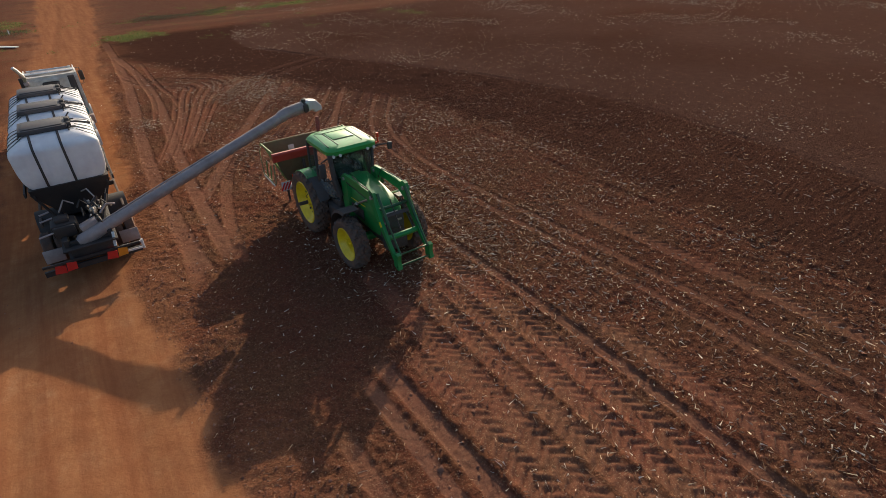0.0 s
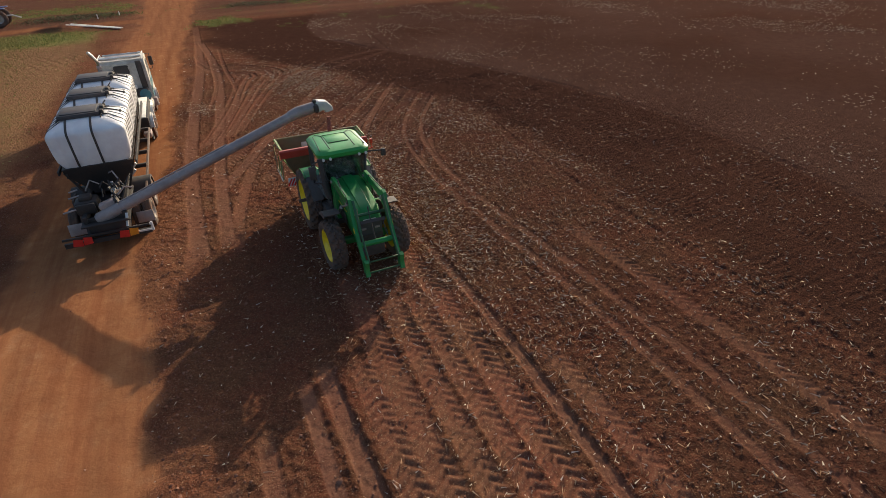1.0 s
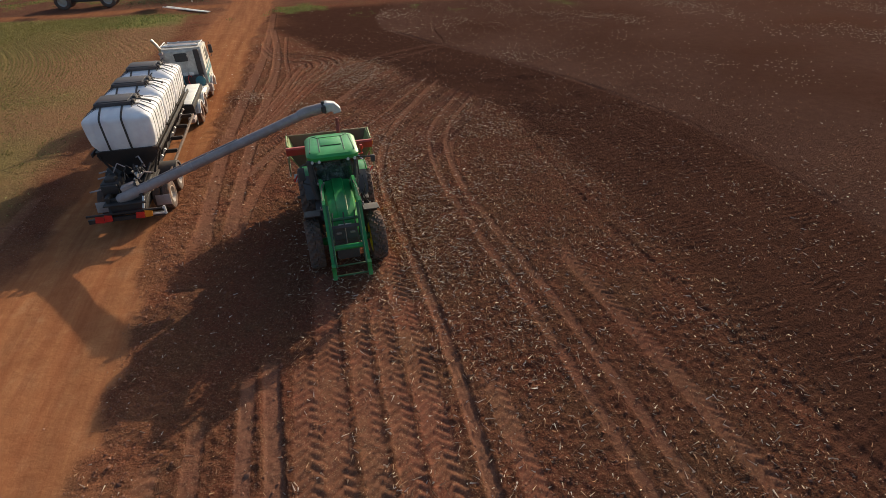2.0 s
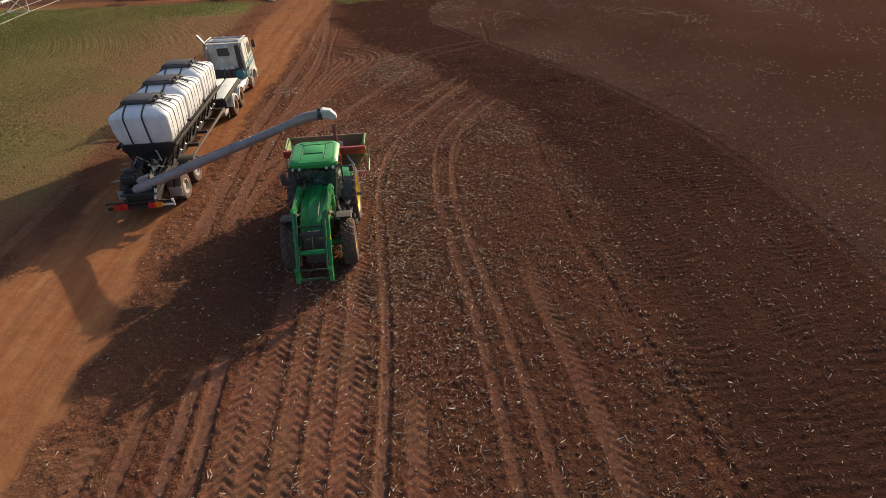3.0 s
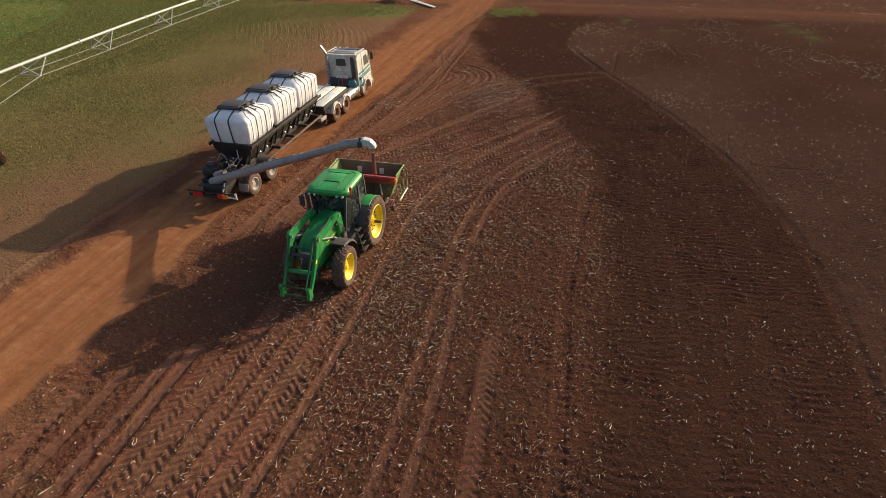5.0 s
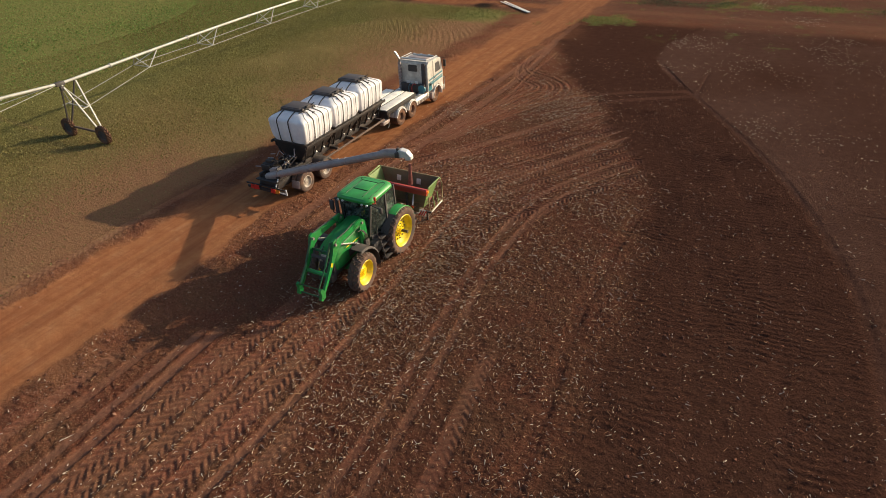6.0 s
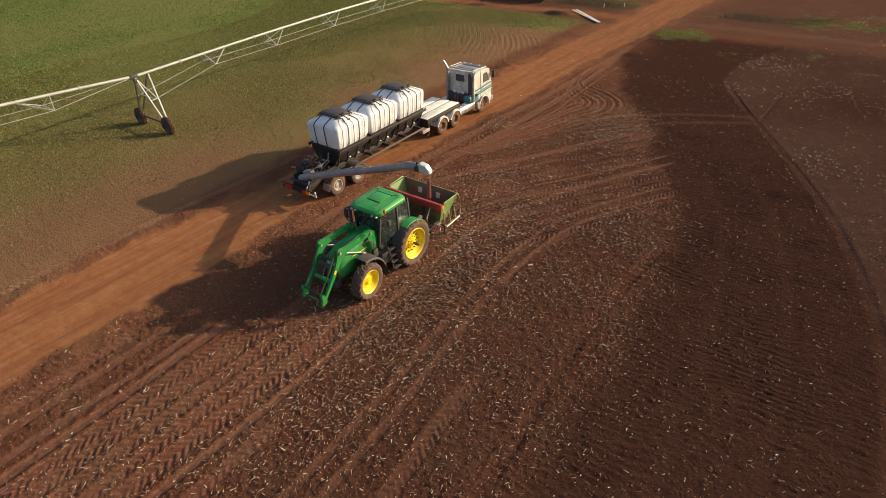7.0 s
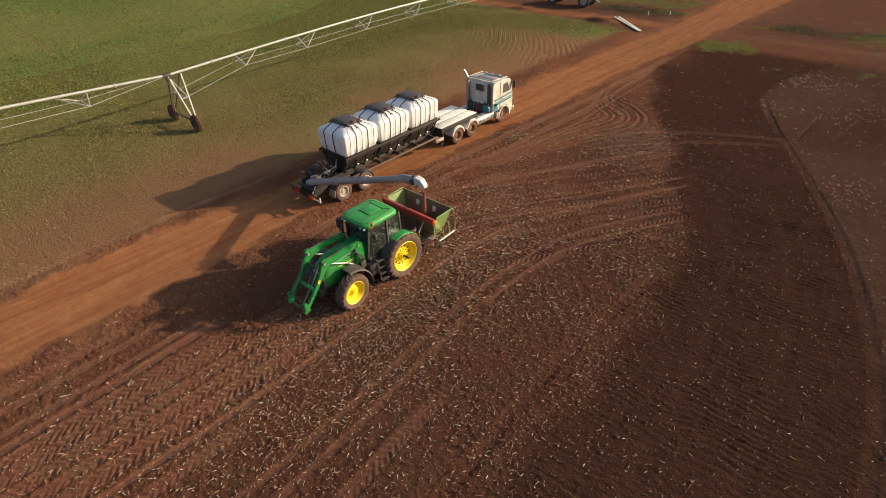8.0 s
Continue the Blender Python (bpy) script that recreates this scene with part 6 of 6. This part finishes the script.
# ---- far headland: parked blue tractor, pale pipes, bush, posts ----
def far_tractor():
    t = thing("parked_tractor", pose(-21.9, 53.4, 0, 0, 0, -88), "blue tractor with four large wheels parked beside the far track", "tractor")
    bm = bmesh.new()
    loft(bm, [[(x * w, y, z0 + (z1 - z0) * q) for x, q in ((1, 0), (1, 0.8), (0.7, 1), (-0.7, 1), (-1, 0.8), (-1, 0))] for y, w, z0, z1 in ((0.1, 0.36, 0.9, 1.7), (-1.6, 0.36, 0.9, 1.6), (-2.7, 0.32, 0.95, 1.45))])
    part("hood", bm, M_BLUE, t)
    bm = bmesh.new()
    box(bm, (0, -0.2, 0.75), (0.6, 5.2, 0.4), 0.05)
    box(bm, (0, 2.2, 0.75), (1.7, 0.3, 0.3), 0.04)
    box(bm, (0, -2.1, 0.72), (1.7, 0.3, 0.3), 0.04)
    part("chassis", bm, M_BLACK, t)
    for s in (-1, 1):
        for y in (0.2, 1.7):
            bm = bmesh.new()
            bar(bm, (s * 0.6, y, 1.2), (s * 0.6, y, 2.8), 0.07, 0.07, (0, 1, 0))
            part("cab_post", bm, M_BLACK, t)
        bm = bmesh.new()
        box(bm, (s * 0.85, 2.2, 1.58), (0.5, 1.5, 0.08), 0.03)
        part("fender", bm, M_BLUE, t)
    bm = bmesh.new()
    box(bm, (0, 0.95, 2.85), (1.45, 1.9, 0.14), 0.05)
    part("roof", bm, M_BLACK, t)
    bm = bmesh.new()
    box(bm, (0, 0.95, 1.55), (1.1, 1.4, 0.6), 0.05)
    part("cab_floor", bm, M_BLACK, t)
    wheel = [("rim", rim_mesh("wheel", 0.42, 0.42, 0.06, M_WHEELSTEEL)), ("tyre", tyre_mesh("tyre", 0.78, 0.42, 0.45, 16, M_RUBBER))]
    for s, turn in ((1, 0), (-1, 180)):
        put_wheel(t, (s * 0.95, 2.2, 0.74), wheel, turn)
        put_wheel(t, (s * 0.95, -2.1, 0.74), wheel, turn)
    bm = bmesh.new()
    tube(bm, [(0.4, 2.6, 0.9), (0.3, 3.3, 0.9), (0.1, 3.9, 0.6)], 0.06)
    part("drawbar", bm, M_WHITE, t, "pale drawbar")


far_tractor()

planks = thing("plank_pair", pose(0, 0, 0), "two pale planks lying on the verge", "planks")
for off in (0.0, 0.34):
    bm = bmesh.new()
    bar(bm, (-13.8 + off, 49.0 + off, 0.16), (-8.9 + 0.4 * off, 44.5 + off * 0.4, 0.10), 0.15, 0.07)
    part("plank", bm, M_DECK, planks)
for x, y, h in ((-11.4, 52.6, 0.45), (-9.5, 54.2, 0.4)):
    post = thing("marker_post", pose(x, y, 0), "short pale post at the track corner", "post", "posts at the corner")
    bm = bmesh.new()
    rod(bm, (0, 0, -0.1), (0, 0, h), 0.05)
    part("shaft", bm, M_WHITE, post)


# ---- straw, clods, crop and grass ----
def scatter(name, shape, faces, places, turns, sizes, material, label, category):
    """Many small pieces, joined into one object. shape: (k, 3) corners; places (n, 3); turns (n, 3, 3); sizes (n, 3)."""
    n, k = len(places), len(shape)
    pts = np.einsum("nij,nkj->nki", turns, shape[None] * sizes[:, None]) + places[:, None]
    m = len(faces[0])
    idx = (np.array(faces)[None] + (np.arange(n) * k)[:, None, None]).reshape(-1, m)
    me = bpy.data.meshes.new(name)
    me.vertices.add(n * k)
    me.vertices.foreach_set("co", pts.astype(np.float32).ravel())
    me.loops.add(idx.size)
    me.loops.foreach_set("vertex_index", idx.astype(np.int32).ravel())
    me.polygons.add(len(idx))
    me.polygons.foreach_set("loop_start", np.arange(0, idx.size, m, dtype=np.int32))
    me.update(calc_edges=True)
    me.materials.append(material)
    return tagged(new(name, me), label, category, kind="stuff")


def turned(yaw, pitch, roll):
    c, s = np.cos, np.sin
    o, l = np.zeros_like(yaw), np.ones_like(yaw)
    z = np.stack([c(yaw), -s(yaw), o, s(yaw), c(yaw), o, o, o, l], -1).reshape(-1, 3, 3)
    y = np.stack([c(pitch), o, s(pitch), o, l, o, -s(pitch), o, c(pitch)], -1).reshape(-1, 3, 3)
    x = np.stack([l, o, o, o, c(roll), -s(roll), o, s(roll), c(roll)], -1).reshape(-1, 3, 3)
    return z @ y @ x


rng = np.random.default_rng(7)


def field_points(n, x0, x1, y0, y1, share):
    x, y = rng.uniform(x0, x1, n), rng.uniform(y0, y1, n)
    keep = rng.uniform(0, 1, n) < share(x, y)
    return x[keep], y[keep]


def straw_share(x, y):
    road, cross, crop, moist, grass, lush, beyond = zones(x, y)
    s = (0.22 + 1.0 * np.clip(fbm(x, y, 0.5, 3, 31) + 0.15, 0, 1)) * (1 - 0.95 * moist) 
    s = s * (0.10 + 0.90 * step(-2.6, 0.2, x)) * (1 - 0.93 * beyond) * (1 - 0.55 * step(6, 13, y)) * (1 - road) * (1 - crop) * (1 - 0.5 * step(12, 40, np.hypot(x, y)))
    patch = 1.5 * np.exp(-(((x + 3.7) / 0.7) ** 2 + ((y - 14.7) / 0.9) ** 2))
    pile = patch + 1.6 * np.exp(-(((x - 1.9) / 1.2) ** 2 + ((y - 0.5) / 5.0) ** 2)) + 2.2 * np.exp(-(((x - 2.6) / 1.6) ** 2 + ((y - 18.0) / 2.2) ** 2))
    return (s + pile * 0.9) * (1 - 0.6 * np.clip(height_at(x, y, pressed), 0, 1)) + 0.01


STRAW = np.array([(-0.5, -0.5, 0), (-0.5, 0.5, 0), (0.5, 0, 0.3), (-0.42, 0, 0.9)], float)
STRAW_F = [(0, 2, 3), (3, 2, 1)]
x, y = field_points(385000, -6.2, 24, -21, 30, straw_share)
n = len(x)
long = rng.gamma(1.6, 0.037, n) + 0.030
size = np.stack([long, rng.uniform(0.014, 0.034, n), rng.uniform(0.014, 0.032, n)], 1)
scatter("straw_litter", STRAW, STRAW_F, np.stack([x, y, height_at(x, y) + rng.uniform(0.010, 0.032, n)], 1),
        turned(rng.uniform(0, math.tau, n), rng.normal(0, 0.24, n), rng.uniform(-0.4, 0.4, n)), size, M_STRAW,
        "pale straw stubble scattered over the red soil", "straw")
x, y = field_points(30000, -2, 13, -14, 10, lambda a, b: (0.85 * np.exp(-(((a - 2.9) / 1.9) ** 2 + ((b - 0.5) / 5.0) ** 2)) * (a > 1.3) + 0.10) * (1 - 0.8 * zones(a, b)[3]) * (1 - 0.6 * np.clip(height_at(a, b, pressed), 0, 1)))
n = len(x)
size = np.stack([rng.uniform(0.08, 0.24, n), rng.uniform(0.014, 0.030, n), rng.uniform(0.015, 0.04, n)], 1)
scatter("straw_litter", STRAW, STRAW_F, np.stack([x, y, height_at(x, y) + rng.uniform(0.02, 0.07, n)], 1),
        turned(rng.uniform(0, math.tau, n), rng.normal(0, 0.3, n), rng.uniform(-0.5, 0.5, n)), size, M_STRAW,
        "long loose straw beside the tractor", "straw")
M_CHAFF = island_material("bleached_straw", [(0.0, (0.40, 0.31, 0.22)), (0.6, (0.66, 0.56, 0.44)), (1.0, (0.92, 0.87, 0.76))], 0.6, 0.45)
x, y = field_points(130000, -3, 62, -18, 62, lambda a, b: zones(a, b)[6] * np.clip(1.15 * fbm(a, b, 0.22, 3, 33) - 0.06, 0.012, 1) + 0.008 * zones(a, b)[3])
n = len(x)
size = np.stack([rng.gamma(1.6, 0.032, n) + 0.05, rng.uniform(0.022, 0.045, n), rng.uniform(0.025, 0.05, n)], 1)
scatter("straw_litter", STRAW, STRAW_F, np.stack([x, y, height_at(x, y) + rng.uniform(0.01, 0.05, n)], 1),
        turned(rng.uniform(0, math.tau, n), rng.normal(0, 0.2, n), rng.uniform(-0.4, 0.4, n)), size, M_CHAFF,
        "bleached straw flecks on the far dark soil", "straw")

x, y = field_points(21000, 1.5, 21, -19, 16, lambda a, b: np.clip(0.10 + 0.9 * fbm(a, b, 0.45, 3, 35), 0.03, 1) * (1 - 0.84 * zones(a, b)[3]))
n = len(x)
size = np.stack([rng.gamma(2.0, 0.030, n) + 0.05, rng.uniform(0.018, 0.034, n), rng.uniform(0.02, 0.05, n)], 1)
scatter("straw_litter", STRAW, STRAW_F, np.stack([x, y, height_at(x, y) + rng.uniform(0.02, 0.06, n)], 1),
        turned(rng.uniform(0, math.tau, n), rng.normal(0, 0.3, n), rng.uniform(-0.5, 0.5, n)), size, M_CHAFF,
        "bleached straw ends lying over the tilled soil", "straw")

CLOD = np.array([(1, 0, -0.3), (-0.9, 0.2, -0.3), (0.1, 1, -0.3), (-0.1, -0.9, -0.3), (0.1, 0.1, 0.8)], float)
CLOD_F = [(0, 2, 4), (2, 1, 4), (1, 3, 4), (3, 0, 4)]


def clod_share(x, y):
    road, cross, crop, moist, grass, lush, beyond = zones(x, y)
    rim = np.exp(-((x - np.interp(y, ROAD_Y, ROAD_R) - 0.7) / 0.7) ** 2) + np.exp(-((x - np.interp(y, ROAD_Y, ROAD_L) + 0.8) / 0.6) ** 2)
    return (0.22 + 0.4 * np.clip(fbm(x, y, 0.4, 3, 41), -1, 1)) * (0.3 + 0.7 * step(-4.5, -0.5, x)) * (1 - road * 0.985) * (1 - 0.88 * moist) * (1 - 0.85 * crop) * (1 - 0.9 * np.clip(height_at(x, y, pressed), 0, 1)) + 0.5 * rim * (1 - road)


x, y = field_points(270000, -13, 17, -21, 22, clod_share)
n = len(x)
r = rng.gamma(2.0, 0.0055, n) + 0.010
size = np.stack([r * rng.uniform(0.7, 1.4, n), r * rng.uniform(0.7, 1.4, n), r * rng.uniform(0.6, 1.1, n)], 1)
scatter("soil_clods", CLOD, CLOD_F, np.stack([x, y, height_at(x, y) + r * 0.2], 1),
        turned(rng.uniform(0, math.tau, n), rng.normal(0, 0.3, n), rng.normal(0, 0.3, n)), size, M_CLOD,
        "crumbled clods of red soil", "soil")

LEAF = np.array([(0.05, -0.06, 0), (0.55, -0.34, 0.45), (1.0, 0, 0.42), (0.55, 0.34, 0.45), (0.05, 0.06, 0), (0.55, 0, 0.34)], float)
LEAF_F = [(0, 1, 5), (1, 2, 5), (2, 3, 5), (3, 4, 5)]
SPROUT = np.array([(0, 0, 0), (0.5, -0.36, 0.42), (1.0, 0, 0.40), (0.5, 0.36, 0.46)], float)
SPROUT_F = [(0, 1, 2), (0, 2, 3)]


def crop_points(row, gap, x0, x1, y0, y1):
    """Sown rows that run along y and bend round at the headland."""
    a, b = np.meshgrid(np.arange(x0, x1, row), np.arange(y0, y1, gap))
    a, b = a.ravel() + rng.normal(0, row * 0.09, a.size), b.ravel() + rng.normal(0, gap * 0.4, a.size)
    a = a - headland_bend(b)
    crop, lush = zones(a, b)[2], zones(a, b)[5]
    keep = rng.uniform(0, 1, a.size) < crop * (0.10 + 0.90 * step(2.0, 8.0, -11.2 - a)) * (0.65 + 0.5 * lush + 0.5 * fbm(a, b, 0.25, 2, 51))
    return a[keep], b[keep]


x, y = crop_points(0.25, 0.075, -44, 12, -14, 46)
x = np.concatenate([x] * 2)
y = np.concatenate([y] * 2)
n = len(x)
r = rng.uniform(0.038, 0.088, n) * (1 + 0.4 * zones(x, y)[5])
scatter("crop_plants", SPROUT, SPROUT_F, np.stack([x, y, height_at(x, y)], 1),
        turned(rng.uniform(0, math.tau, n), rng.uniform(-0.7, 0.5, n), rng.normal(0, 0.4, n)), np.stack([r, r, r * 1.7], 1), M_LEAF,
        "low green crop seedlings in rows on red soil", "crop")
x, y = field_points(110000, -95, -34, -14, 60, lambda a, b: zones(a, b)[2] * (0.35 + 0.9 * zones(a, b)[5]))
n = len(x)
r = rng.uniform(0.09, 0.20, n)
scatter("crop_plants", SPROUT, SPROUT_F, np.stack([x, y, height_at(x, y)], 1),
        turned(rng.uniform(0, math.tau, n), rng.uniform(-0.2, 0.4, n), rng.normal(0, 0.3, n)), np.stack([r, r, r * 1.2], 1), M_FARLEAF,
        "dense green crop on the far field", "crop")

BLADE = np.array([(0, -0.12, 0), (0, 0.12, 0), (0.25, 0.08, 0.6), (0.25, -0.08, 0.6), (0.6, 0, 1.0)], float)
x, y = field_points(110000, -40, 40, 36, 66, lambda a, b: zones(a, b)[4])
n = len(x)
r = rng.uniform(0.06, 0.19, n)
BLADE_F = [(0, 1, 2), (0, 2, 3), (3, 2, 4)]
scatter("grass", BLADE, BLADE_F, np.stack([x, y, height_at(x, y) - 0.02], 1),
        turned(rng.uniform(0, math.tau, n), rng.uniform(-0.3, 0.3, n), rng.normal(0, 0.2, n)), np.stack([r, r, r], 1), M_GRASS,
        "rough green grass beside the far track", "grass")


def scrub(x, y):
    right = np.exp(-((y - 53.8 - 0.1 * x - 0.5 * np.sin(x * 0.7)) / 1.7) ** 2) * step(-3, 0, x) * (0.30 + 1.3 * fbm(x, y, 0.3, 3, 71))
    left = np.exp(-(((x + 13.4) / 4.4) ** 4 + ((y - 54.2 - 0.05 * (x + 13)) / 1.7) ** 2)) * 1.2
    return np.clip(right + left, 0, 1)


x, y = field_points(120000, -22, 60, 48, 62, scrub)
n = len(x)
r = rng.uniform(0.06, 0.15, n)
lift = rng.uniform(0, 0.4, n) ** 1.5 * scrub(x, y)
scatter("scrub", LEAF, LEAF_F, np.stack([x, y, height_at(x, y) + lift], 1),
        turned(rng.uniform(0, math.tau, n), rng.uniform(-0.5, 0.6, n), rng.normal(0, 0.5, n)), np.stack([r, r, r], 1), M_BUSH,
        "low dark scrub along the far field edge", "scrub")
